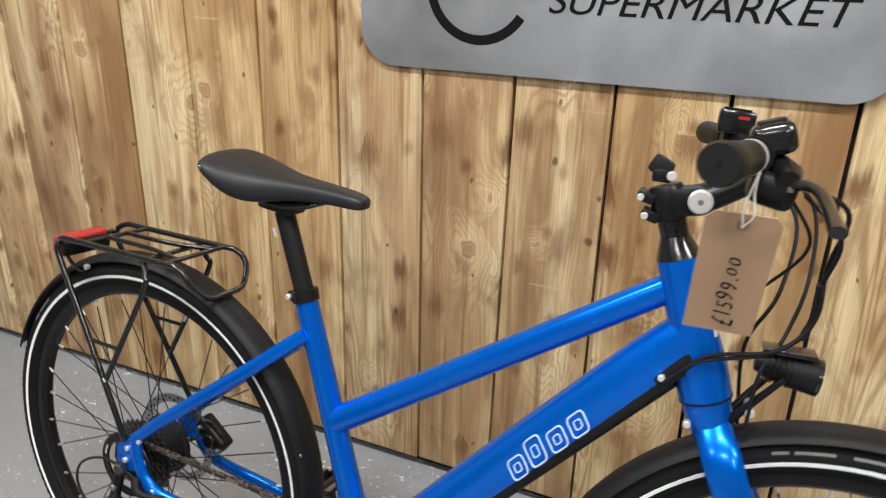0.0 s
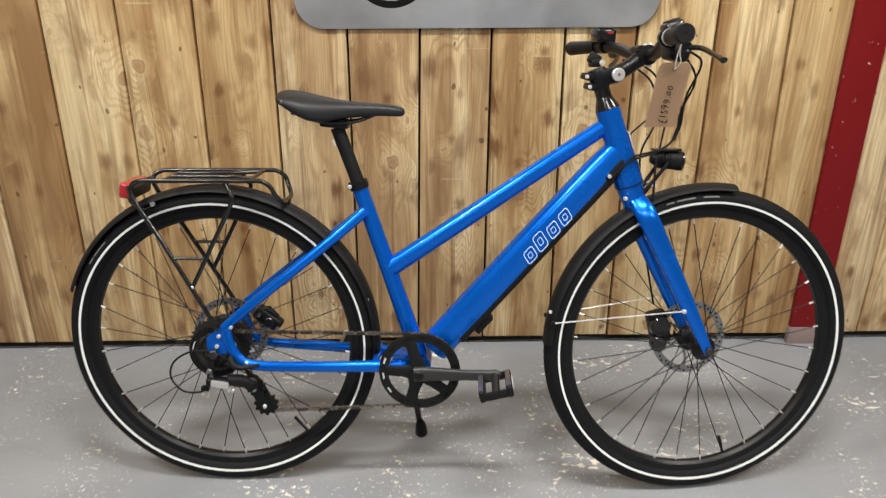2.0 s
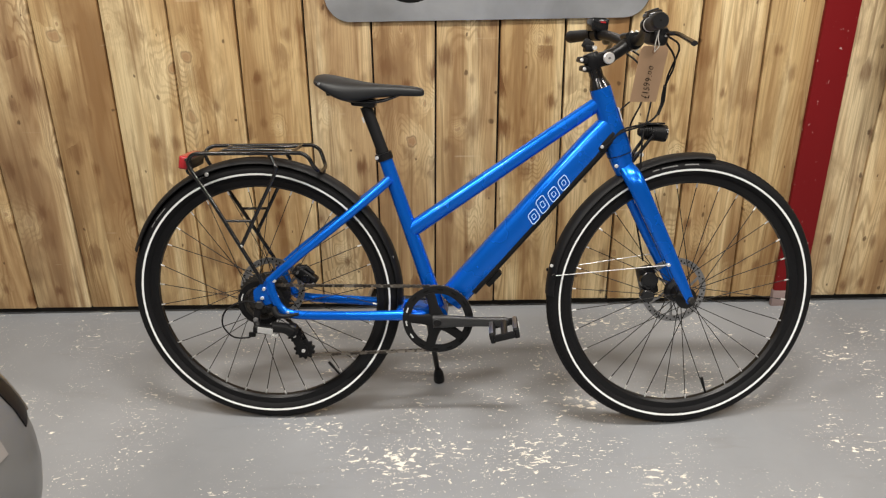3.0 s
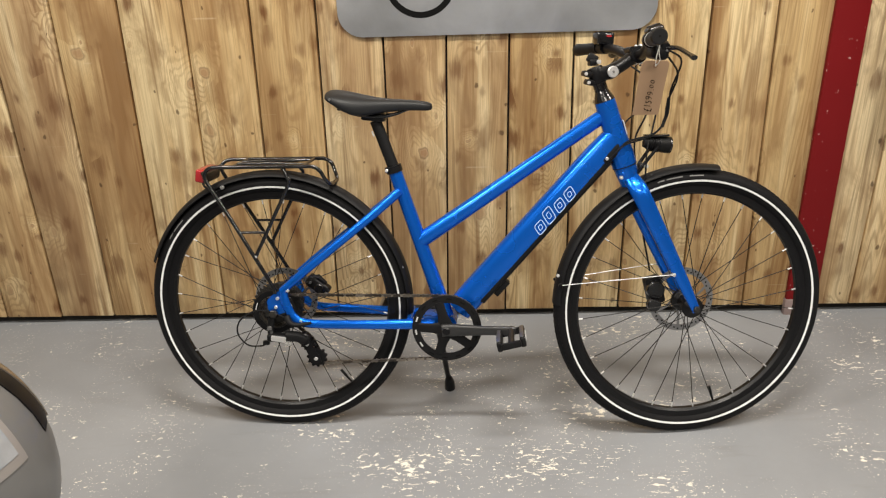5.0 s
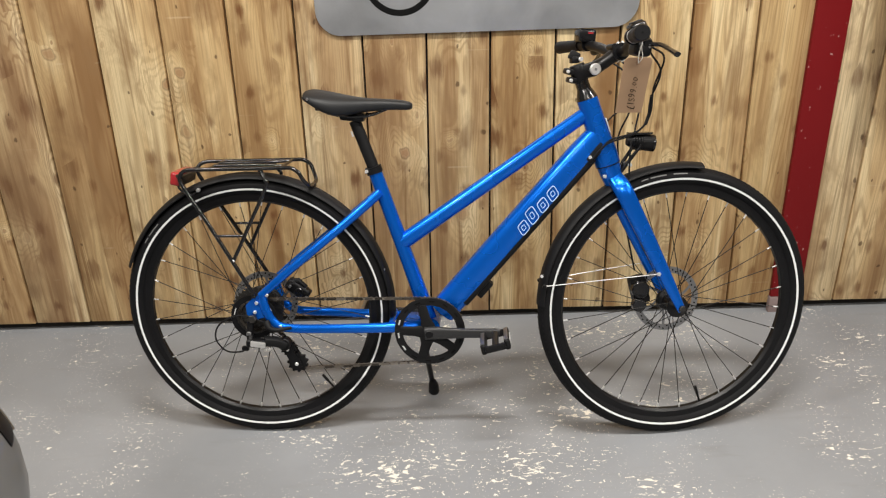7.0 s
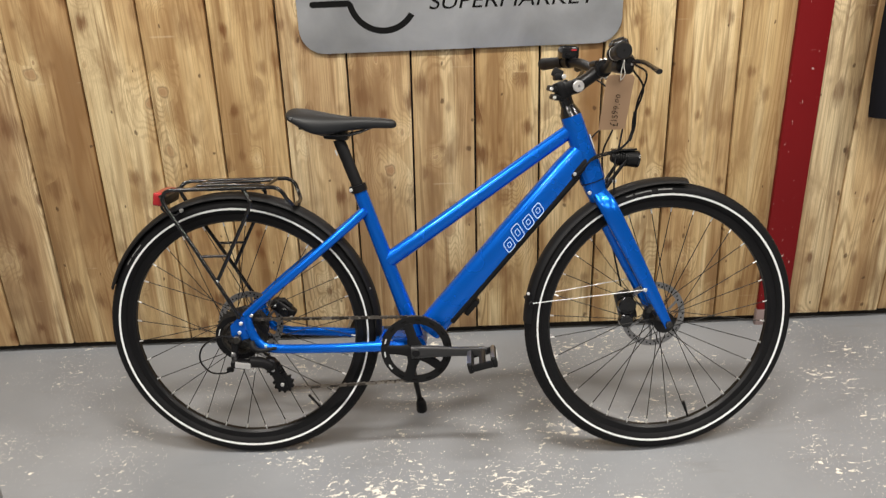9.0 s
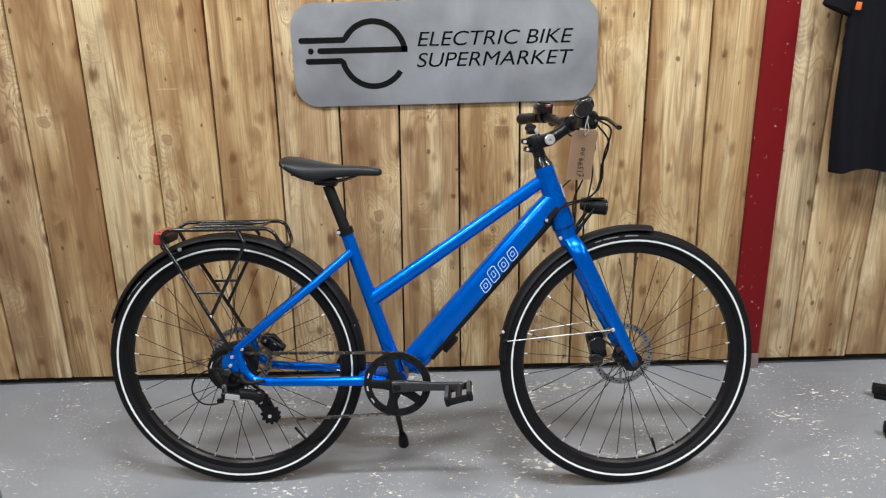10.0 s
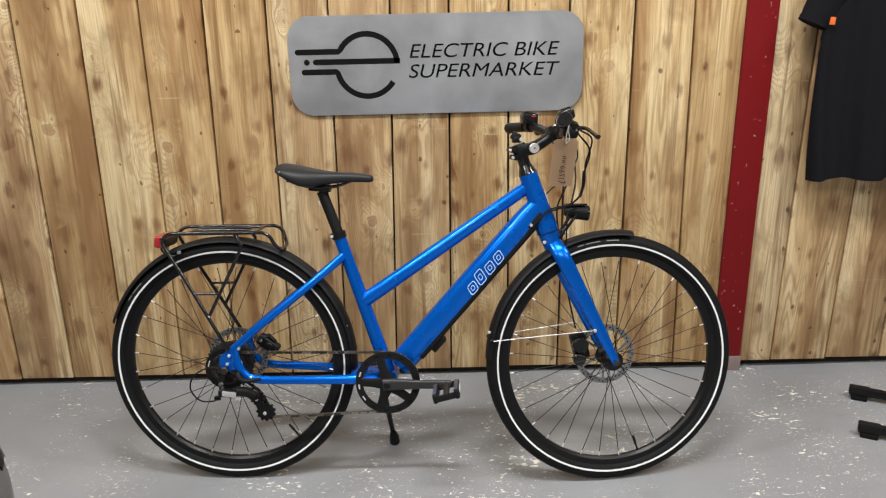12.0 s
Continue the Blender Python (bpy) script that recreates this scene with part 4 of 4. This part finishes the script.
for i in range(5):
    part("cooling_fin", lathe([(0.0150, -0.020 + 0.006 * i), (0.0198 + 0.0003 * i, -0.020 + 0.006 * i), (0.0198 + 0.0003 * i, -0.0185 + 0.006 * i), (0.0150, -0.0185 + 0.006 * i)], 24), BLACK, lamp, m=LAMP_AT)
part("lamp_hood", box((0.994, 0, 0.808), (0.058, 0.034, 0.005), 0.002), GLOSS, lamp, m=STEER)
for s in (-1, 1):
    part("lamp_bracket", tube([(0.944, s * 0.012, 0.716), (0.962, s * 0.018, 0.742), (0.992, s * 0.0225, 0.782)], [0.0055, 0.0045, 0.0038], seg=10), BLACK, lamp, m=STEER)
part("bracket_bolt", disc((0.963, 0, 0.733), 0.0052, -0.026, 0.026, 12), CHROME, lamp, m=STEER)

# drive train
ring = part("chainring", sprocket(BB, 44, 0.0885, -0.052, 0.003, 0.074), BLACK, bike, "black chainring with guard")
part("chain_guard", lathe([(0.0715, -0.060), (0.0915, -0.060), (0.0925, -0.0585), (0.0915, -0.057), (0.0715, -0.057)], 72, BB), MATT, ring)
for i in range(14):
    t = 2 * math.pi * (i + 0.3) / 14
    c = BB + Vector((0.083 * math.cos(t), -0.0603, 0.083 * math.sin(t)))
    part("guard_slot", box(c, (0.004, 0.001, 0.014), 0.0, Matrix.Rotation(math.pi / 2 - t + math.pi / 2, 4, "Y")), LABEL_WHITE if 5 < i < 9 else INK, ring)
for a in (105, 178, 253, 322):
    t = radians(a)
    d = Vector((math.cos(t), 0, math.sin(t)))
    part("spider_arm", tube([BB + Vector((0, -0.064, 0)), BB + d * 0.04 + Vector((0, -0.063, 0)), BB + d * 0.075 + Vector((0, -0.060, 0))], [0.022, 0.0130, 0.0125], seg=12, wide=0.22), MATT, ring)
for s, d in ((-1, 1), (1, -1)):
    y = s * 0.074
    crank = part("crank_arm", tube(smooth_path([BB + Vector((-0.012 * d, y, 0)), BB + Vector((0.02 * d, y, 0.001)), BB + Vector((0.10 * d, y + s * 0.008, 0.003)), BB + Vector((0.170 * d, y + s * 0.014, 0.005)), BB + Vector((0.180 * d, y + s * 0.014, 0.005))], 5), [0.017, 0.017, 0.0125, 0.0125, 0.0105], seg=16, wide=0.55, power=2.6), CRANK, bike, "satin dark grey crank arm")
    part("crank_cap", disc(BB, 0.0105, y, y + s * 0.0115, 20), BLACK, crank)
    c = BB + Vector((0.170 * d, s * 0.130, 0.001))
    tilt = Matrix.Rotation(radians(-14), 4, "Y")
    pedal = part("pedal", tube([c + Vector((0, -s * 0.052, 0.006)), c + Vector((0, s * 0.045, 0.0))], 0.0085, seg=14), DARKSTEEL, bike, "black and grey platform pedal")
    for e in (-1, 1):
        part("cage", box(c + tilt @ Vector((e * 0.030, 0, 0)), (0.014, 0.088, 0.027), 0.006, tilt, segments=3), MATT, pedal)
        part("end_plate", box(c + tilt @ Vector((0, e * 0.044, 0)), (0.052, 0.011, 0.018), 0.006, tilt), MATT, pedal)
        part("grip_pad", box(c + tilt @ Vector((e * 0.030, 0, 0.0138)), (0.010, 0.074, 0.003), 0.001, tilt), ALLOY, pedal)
        part("reflector", box(c + tilt @ Vector((e * 0.0375, 0, 0)), (0.003, 0.046, 0.012), 0.001, tilt), LABEL_WHITE, pedal)

# rear gear mechanism
mech = part("derailleur", box((0.004, -0.094, 0.299), (0.052, 0.024, 0.022), 0.008, Matrix.Rotation(radians(4), 4, "Y"), segments=3), BLACK, bike, "black rear derailleur with silver link")
part("link", box((0.012, -0.109, 0.300), (0.040, 0.008, 0.015), 0.004, Matrix.Rotation(radians(8), 4, "Y")), CHROME, mech, "polished link plate")
part("hanger", tube([(-0.012, -0.076, 0.348), (-0.016, -0.080, 0.322), (-0.012, -0.090, 0.305)], [0.010, 0.009, 0.010], seg=12), BLACK, mech)
part("hanger_bolt", disc((-0.016, 0, 0.322), 0.0065, -0.092, -0.080, 14), ALLOY, mech)
part("parallelogram", tube([(0.024, -0.092, 0.303), (0.052, -0.080, 0.296), (0.072, -0.068, 0.282)], [0.013, 0.013, 0.012], seg=14, power=3), MATT, mech)
part("spring_body", disc((0.070, 0, 0.284), 0.017, -0.076, -0.050, 22), BLACK, mech)
P1, P2 = Vector((0.076, 0, 0.268)), Vector((0.098, 0, 0.226))
for p, r in ((P1, 0.020), (P2, 0.026)):
    part("jockey_wheel", sprocket(p, 11, r, -0.058, 0.008, 0.005), MATT, mech)
    part("jockey_bolt", disc(p, 0.0050, -0.070, -0.058, 12), CHROME, mech)
for y in (-0.047,):
    part("cage_plate", tube([P1 + Vector((-0.010, y, 0.016)), P1 + Vector((-0.002, y, 0.004)), P2 + Vector((-0.006, y, 0.006)), P2 + Vector((-0.002, y, -0.016))], [0.012, 0.019, 0.020, 0.009], seg=12, wide=0.09, side=(0, 1, 0)), BLACK, mech)
part("outer_cage", plate([(0.066, 0.284), (0.084, 0.280), (0.092, 0.258), (0.108, 0.236), (0.112, 0.216), (0.098, 0.208), (0.084, 0.218), (0.076, 0.246)], -0.0668, -0.0648, 0.0008), BLACK, mech)
part("limit_screw", disc((0.030, 0, 0.284), 0.0035, -0.108, -0.098, 10), CHROME, mech)
part("limit_screw", disc((0.039, 0, 0.283), 0.0035, -0.107, -0.097, 10), CHROME, mech)
part("motor_plug", tube(smooth_path([(0.030, -0.078, 0.352), (0.040, -0.086, 0.336), (0.060, -0.084, 0.330), (0.095, -0.076, 0.334)], 5), [0.009, 0.008, 0.006, 0.004], seg=12), MATT, bike, "black motor cable plug")
cable([(0.075, -0.069, 0.322), (0.03, -0.075, 0.345), (-0.035, -0.085, 0.372), (-0.088, -0.092, 0.352), (-0.103, -0.094, 0.312), (-0.078, -0.096, 0.278), (-0.040, -0.096, 0.275), (-0.024, -0.096, 0.284)], 0.0023)
part("cable_stop", box((-0.026, -0.095, 0.284), (0.018, 0.012, 0.012), 0.003), BLACK, mech)


def chain_link_path():
    cx = REAR + Vector((0, 0, 0))
    r_rear = 0.044
    top0, top1 = cx + Vector((0.006, 0, r_rear)), BB + Vector((-0.004, 0, 0.0885))
    pts = [top0.lerp(top1, i / 34) for i in range(35)]
    pts += [BB + 0.0885 * Vector((math.sin(radians(a)), 0, math.cos(radians(a)))) for a in range(8, 180, 8)]
    low0, low1 = BB + Vector((0.0, 0, -0.0885)), P2 + Vector((0.006, 0, -0.019))
    pts += [low0.lerp(low1, i / 28) for i in range(29)]
    pts += [P2 + 0.019 * Vector((math.cos(radians(a)), 0, math.sin(radians(a)))) for a in (-110, -150, -190)]
    pts += [P1 + 0.017 * Vector((math.cos(radians(a)), 0, math.sin(radians(a)))) for a in (-30, 10, 50)]
    pts += [cx + r_rear * Vector((math.cos(radians(a)), 0, math.sin(radians(a)))) for a in (-40, -90, -130, -170, -210, -240, -265)]
    return pts


path = chain_link_path()
lens = [0.0]
for a, b in zip(path, path[1:]):
    lens.append(lens[-1] + (b - a).length)
chain = bmesh.new()
count = int(lens[-1] / 0.0127)
for i in range(count):
    a, b = [Vector([float(np.interp((i + k) * 0.0127, lens, [p[j] for p in path])) for j in range(3)]) for k in (0, 1)]
    d = (b - a).normalized()
    w = 0.0034 if i % 2 else 0.0022
    rot = Matrix.Rotation(-math.atan2(d.z, d.x), 4, "Y")
    for s in (-1, 1):
        y = -0.0505 + s * w
        outline = [(x * 0.5 * 0.0127 + x * 0.0040 * math.cos(radians(q)), 0.0040 * math.sin(radians(q)) * x) for x in (1, -1) for q in (-90, -40, 0, 40, 90)]
        outline[4:5] = [outline[4], (0.0, 0.0027)]
        outline.append((0.0, -0.0027))
        link = plate(outline, -0.0006, 0.0006)
        link.transform(Matrix.Translation((a + b) / 2 + Vector((0, y, 0))) @ rot)
        merge(chain, link)
    merge(chain, disc(a + Vector((0, -0.0505, 0)), 0.0042, -0.0030, 0.0030, 8))
part("chain", chain, CHAIN, bike, "oiled steel chain")

# luggage rack
rack = None
for s in (-1, 1):
    rail = [(0.164, s * 0.026, 0.699), (0.162, s * 0.044, 0.704), (0.153, s * 0.062, 0.722), (0.144, s * 0.067, 0.741), (0.126, s * 0.067, 0.752), (0.100, s * 0.067, 0.753), (0.0, s * 0.067, 0.753), (-0.11, s * 0.067, 0.753), (-0.138, s * 0.067, 0.752), (-0.156, s * 0.061, 0.741), (-0.156, s * 0.062, 0.715), (-0.10, s * 0.068, 0.618), (-0.004, s * 0.078, 0.442), (0.004, s * 0.078, 0.418)]
    ob = part("luggage_rack" if rack is None else "side_frame", tube(smooth_path(rail, 5), 0.0052, seg=12), GLOSS, bike if rack is None else rack, "black tubular steel luggage rack" if rack is None else "")
    rack = rack or ob
    part("strut", tube(smooth_path([(0.046, s * 0.058, 0.752), (0.058, s * 0.068, 0.726), (0.060, s * 0.071, 0.706), (0.010, s * 0.071, 0.612), (-0.041, s * 0.072, 0.517)], 5), 0.0048, seg=12), GLOSS, rack)
    part("crosspiece", tube([(-0.076, s * 0.070, 0.582), (-0.008, s * 0.071, 0.582)], 0.0036, seg=10), GLOSS, rack)
    part("rack_bolt", disc((-0.041, 0, 0.517), 0.004, s * 0.078, s * 0.072, 10), CHROME, rack)
part("front_bar", tube([(0.164, -0.030, 0.699), (0.164, 0.030, 0.699)], 0.0052, seg=12), GLOSS, rack)
part("mount_tab", box((0.162, 0, 0.696), (0.016, 0.022, 0.010), 0.002), BLACK, rack)
for x, z in ((0.10, 0.753), (0.046, 0.747), (-0.085, 0.753)):
    part("cross_bar", tube([(x, -0.065, z), (x, 0.065, z)], 0.0042, seg=10), GLOSS, rack)
part("inner_rail", tube(smooth_path([(-0.085, -0.020, 0.754), (0.02, -0.022, 0.754), (0.10, -0.040, 0.754)], 5), 0.0042, seg=10), GLOSS, rack)
part("inner_rail", tube(smooth_path([(-0.085, 0.020, 0.754), (0.02, 0.022, 0.754), (0.10, 0.040, 0.754)], 5), 0.0042, seg=10), GLOSS, rack)
part("rear_bar", tube(smooth_path([(-0.156, -0.060, 0.738), (-0.170, -0.045, 0.735), (-0.170, 0.045, 0.735), (-0.156, 0.060, 0.738)], 5), 0.0048, seg=10), GLOSS, rack)
part("guard_bracket", tube(smooth_path([(-0.170, -0.030, 0.735), (-0.178, -0.028, 0.700), (-0.150, -0.024, 0.682), (-0.135, -0.020, 0.690)], 5), 0.0035, seg=8), GLOSS, rack)
part("guard_screw", disc((-0.128, 0, 0.694), 0.005, -0.034, -0.026, 10), CHROME, rack)
tail = part("tail_light", box((-0.179, 0, 0.727), (0.024, 0.098, 0.034), 0.006, Matrix.Rotation(radians(10), 4, "Y"), segments=3), RED_LENS, bike, "red rear lamp on the rack")
part("lamp_backing", box((-0.166, 0, 0.722), (0.014, 0.094, 0.026), 0.004, Matrix.Rotation(radians(10), 4, "Y")), BLACK, tail)
part("reflector", box((-0.1925, 0, 0.718), (0.003, 0.060, 0.014), 0.001, Matrix.Rotation(radians(10), 4, "Y")), worn("pale_red_reflector", (0.62, 0.14, 0.14), 0.25), tail)

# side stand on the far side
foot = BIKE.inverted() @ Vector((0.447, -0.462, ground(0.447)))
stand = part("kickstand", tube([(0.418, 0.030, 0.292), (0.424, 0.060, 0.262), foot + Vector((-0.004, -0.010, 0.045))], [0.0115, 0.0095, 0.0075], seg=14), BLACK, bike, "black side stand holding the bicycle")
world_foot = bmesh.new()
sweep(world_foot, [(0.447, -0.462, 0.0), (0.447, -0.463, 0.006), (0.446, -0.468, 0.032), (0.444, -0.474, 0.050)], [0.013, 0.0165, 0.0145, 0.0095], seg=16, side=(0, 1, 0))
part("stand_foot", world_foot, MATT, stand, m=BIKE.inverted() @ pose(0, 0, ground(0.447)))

# price tag on a string
tag_m = pose(0.921, -0.744, 1.018, 13.0, 2.0, 8.0)
tag = thing("price_tag", "brown card price tag hanging from the handlebar", "tag", tag_m)
card = part("card", plate([(-0.0305, -0.128), (0.0305, -0.128), (0.0310, -0.008), (0.0250, 0.0), (-0.0250, 0.0), (-0.0310, -0.008)], -0.0006, 0.0006), CARD, tag)
part("eyelet", lathe([(0.003, -0.0012), (0.0055, -0.0012), (0.0055, 0.0012), (0.003, 0.0012)], 16, (0, 0, -0.011)), worn("eyelet_card", (0.33, 0.19, 0.11), 0.7), tag)
part("string", tube(smooth_path([(0.0, -0.002, -0.012), (-0.003, -0.004, 0.004), (-0.001, 0.0, 0.020), (0.003, 0.004, 0.038)], 5), 0.0011, seg=6), STRING, tag)
part("string", tube(smooth_path([(-0.001, -0.003, -0.012), (0.006, -0.004, 0.002), (0.003, 0.002, 0.018), (0.003, 0.006, 0.038)], 5), 0.0009, seg=6), STRING, tag)
turn = Matrix.Rotation(radians(-90), 4, "Y")
# written by hand along the card: each sign has its own size and slant
reach = -0.120
for sign_text, long, tall, low in (("\u00a3", 0.0095, 0.019, -0.008), ("1", 0.0032, 0.015, -0.004), ("5", 0.0075, 0.014, -0.0045), ("9", 0.0075, 0.015, -0.003), ("9", 0.0072, 0.014, -0.004), (".", 0.0018, 0.0018, -0.0035), ("0", 0.0074, 0.009, -0.001), ("0", 0.0078, 0.010, -0.002)):
    words("handwriting", sign_text, INK, tag, reach, reach + long, low - 0.004, low + tall - 0.004, -0.0012, 0.16, 0.0002, -0.012, m=turn)
    reach += long + 0.0034


# ---- shirt on the right ----
def shirt():
    holder = thing("t_shirt", "black cotton t-shirt hanging against the boarded wall", "shirt", pose(2.106, -0.075, 0))
    bm = bmesh.new()
    nx, nz = 46, 40
    for side in (-1, 1):
        grid = []
        for j in range(nz + 1):
            v = j / nz
            z = 0.757 + 0.66 * v
            half = 0.252 + 0.035 * v + 0.008 * math.sin(v * 5) - 0.05 * max(0, v - 0.85) / 0.15
            row = []
            for i in range(nx + 1):
                u = i / nx * 2 - 1
                fold = 0.016 * math.sin(u * 9 + 1.2 * math.sin(v * 2.2)) * (1 - 0.6 * v) + 0.006 * math.sin(u * 23 + v * 3)
                edge = math.sqrt(max(0.0, 1 - u ** 6))
                row.append(bm.verts.new((u * half + 0.01 * v, side * 0.030 * edge + fold * (1 if side < 0 else 0.6), z + 0.005 * math.sin(u * 8) * (1 - v))))
            grid.append(row)
        for a, b in zip(grid, grid[1:]):
            for i in range(nx):
                bm.faces.new((a[i], a[i + 1], b[i + 1], b[i]))
    bmesh.ops.remove_doubles(bm, verts=bm.verts, dist=0.006)
    part("body", bm, CLOTH, holder, angle=80)
    for s in (-1, 1):
        sl = part("sleeve", tube(smooth_path([(s * 0.19, 0, 1.40), (s * 0.25, 0, 1.345), (s * 0.292, -0.004, 1.262)], 6), [0.075, 0.062, 0.052], seg=22, wide=0.5), CLOTH, holder, angle=80)
        part("sleeve_hem", tube([(s * 0.2865, -0.003, 1.274), (s * 0.2925, -0.004, 1.260)], 0.0545, seg=22, wide=0.52), CLOTH, sl)
    part("sleeve_tab", box((-0.250, -0.040, 1.272), (0.017, 0.003, 0.023), 0.001, pose(0, 0, 0, 0, 6, 0)), ORANGE, holder, "small orange fabric tab")
    part("hanger", tube(smooth_path([(-0.19, 0, 1.40), (0, 0, 1.452), (0.19, 0, 1.40)], 6), 0.006, seg=10), BLACK, holder)
    part("hook", tube(smooth_path([(0, 0, 1.45), (0, 0.0, 1.50), (0.0, 0.03, 1.535), (0.0, 0.066, 1.52), (0.0, 0.077, 1.49)], 6), 0.003, seg=8), ALLOY, holder)


shirt()


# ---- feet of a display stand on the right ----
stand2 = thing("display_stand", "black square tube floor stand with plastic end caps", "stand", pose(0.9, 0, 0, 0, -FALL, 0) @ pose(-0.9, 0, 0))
for x, y in ((2.028, -0.242), (1.932, -0.480)):
    d = Vector((0.885, -0.465, 0)).normalized()
    turn_z = Matrix.Rotation(math.atan2(d.y, d.x), 4, "Z")
    bar = part("foot_bar", box(Vector((x, y, 0.029)) + d * 0.36, (0.66, 0.027, 0.027), 0.004, turn_z), BLACK, stand2)
    part("end_cap", box(Vector((x, y, 0.030)) + d * 0.028, (0.064, 0.031, 0.031), 0.006, turn_z), MATT, bar)
    part("rubber_pad", box(Vector((x, y, 0.0075)) + d * 0.03, (0.05, 0.04, 0.015), 0.003, turn_z), RUBBER, bar)
    part("rubber_pad", box(Vector((x, y, 0.0075)) + d * 0.65, (0.05, 0.04, 0.015), 0.003, turn_z), RUBBER, bar)
near_bar = part("cross_bar", box((2.132, -0.422, 0.029), (0.034, 0.226, 0.024), 0.004, Matrix.Rotation(radians(-22), 4, "Z")), BLACK, stand2)
part("bolt", tube([(2.150, -0.376, 0.040), (2.150, -0.376, 0.047)], 0.006, seg=12), CHROME, near_bar)
part("cross_bar", box((2.57, -0.642, 0.029), (0.034, 0.42, 0.029), 0.004, Matrix.Rotation(radians(-22), 4, "Z")), BLACK, stand2)


# ---- motor scooter whose nose reaches into view ----
def scooter():
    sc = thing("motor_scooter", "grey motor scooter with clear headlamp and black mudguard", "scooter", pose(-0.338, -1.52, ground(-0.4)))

    def shell(name, mat, th0, th1, ph0, ph1, k, label="", thick=0.012):
        """A piece of the rounded nose between two bearings and two heights."""
        bm = bmesh.new()
        nu, nv = 26, 18
        layers = []
        for depth in (0.0, thick):
            grid = []
            for i in range(nu + 1):
                row = []
                for j in range(nv + 1):
                    th, ph = radians(th0 + (th1 - th0) * i / nu), radians(ph0 + (ph1 - ph0) * j / nv)
                    row.append(bm.verts.new(((0.200 * k - depth) * math.cos(ph) * math.cos(th), (0.195 * k - depth) * math.cos(ph) * math.sin(th), 0.535 + (0.235 * k - depth) * math.sin(ph))))
                grid.append(row)
            layers.append(grid)
        o, q = layers
        for i in range(nu):
            for j in range(nv):
                bm.faces.new((o[i][j], o[i + 1][j], o[i + 1][j + 1], o[i][j + 1]))
                bm.faces.new((q[i][j], q[i + 1][j], q[i + 1][j + 1], q[i][j + 1]))
        for i in range(nu):
            for j in (0, nv):
                bm.faces.new((o[i][j], o[i + 1][j], q[i + 1][j], q[i][j]))
        for j in range(nv):
            for i in (0, nu):
                bm.faces.new((o[i][j], o[i][j + 1], q[i][j + 1], q[i][j]))
        return part(name, bm, mat, sc, label)

    shell("fairing", SCOOT_GREY, -150, 110, -80, 88, 1.0, "grey front fairing")
    shell("lens_trim", worn("silver_trim", (0.30, 0.28, 0.27), 0.45, 0.2), -84, -1, 15, 70, 1.008, thick=0.006)
    shell("headlamp_lens", LAMP_GLASS, -82, -5, 19, 66, 1.014, "clear headlamp lens", 0.008)
    # white piece over the lens paints in the bright highlights of its reflector
    shell("reflector_bowl", STRIPE, -70, -18, 24, 52, 1.020, thick=0.006)
    shell("indicator_edge", BLACK, 20, 78, 14, 74, 1.010)
    shell("indicator", AMBER, 38, 78, 12, 42, 1.020, "smoked indicator lens")
    part("leg_shield", box((-0.21, 0, 0.48), (0.06, 0.36, 0.56), 0.03, Matrix.Rotation(radians(-10), 4, "Y"), segments=4), SCOOT_GREY, sc)
    part("footboard", box((-0.44, 0, 0.24), (0.46, 0.30, 0.06), 0.02, segments=3), BLACK, sc)
    part("centre_stand", tube(smooth_path([(-0.40, -0.14, 0.012), (-0.40, -0.10, 0.22), (-0.40, 0.10, 0.22), (-0.40, 0.14, 0.012)], 6), 0.012), BLACK, sc)
    yaw = Matrix.Translation((0.238, 0.03, 0.172)) @ Matrix.Rotation(radians(18), 4, "Z")
    tyre = part("front_tyre", lathe(torus_profile(0.128, 0.044, 18), 56), RUBBER, sc, m=yaw)
    part("wheel_rim", lathe([(0.03, -0.035), (0.092, -0.03), (0.092, 0.03), (0.03, 0.035)], 40), ALLOY, tyre, m=yaw)
    prof = [(0.222 + 0.028 * math.cos(radians(a)), 0.068 * math.sin(radians(a))) for a in range(-80, 81, 16)]
    part("front_mudguard", lathe(prof + [(q - 0.004, y * 0.95) for q, y in reversed(prof)], 48, (0, 0, 0), 15, 165), GLOSS, sc, "black front mudguard", yaw)
    for s in (-1, 1):
        part("fork_leg", tube([yaw @ Vector((0, s * 0.075, 0)), (0.0, s * 0.06, 0.42)], 0.018), DARKSTEEL, sc)


scooter()
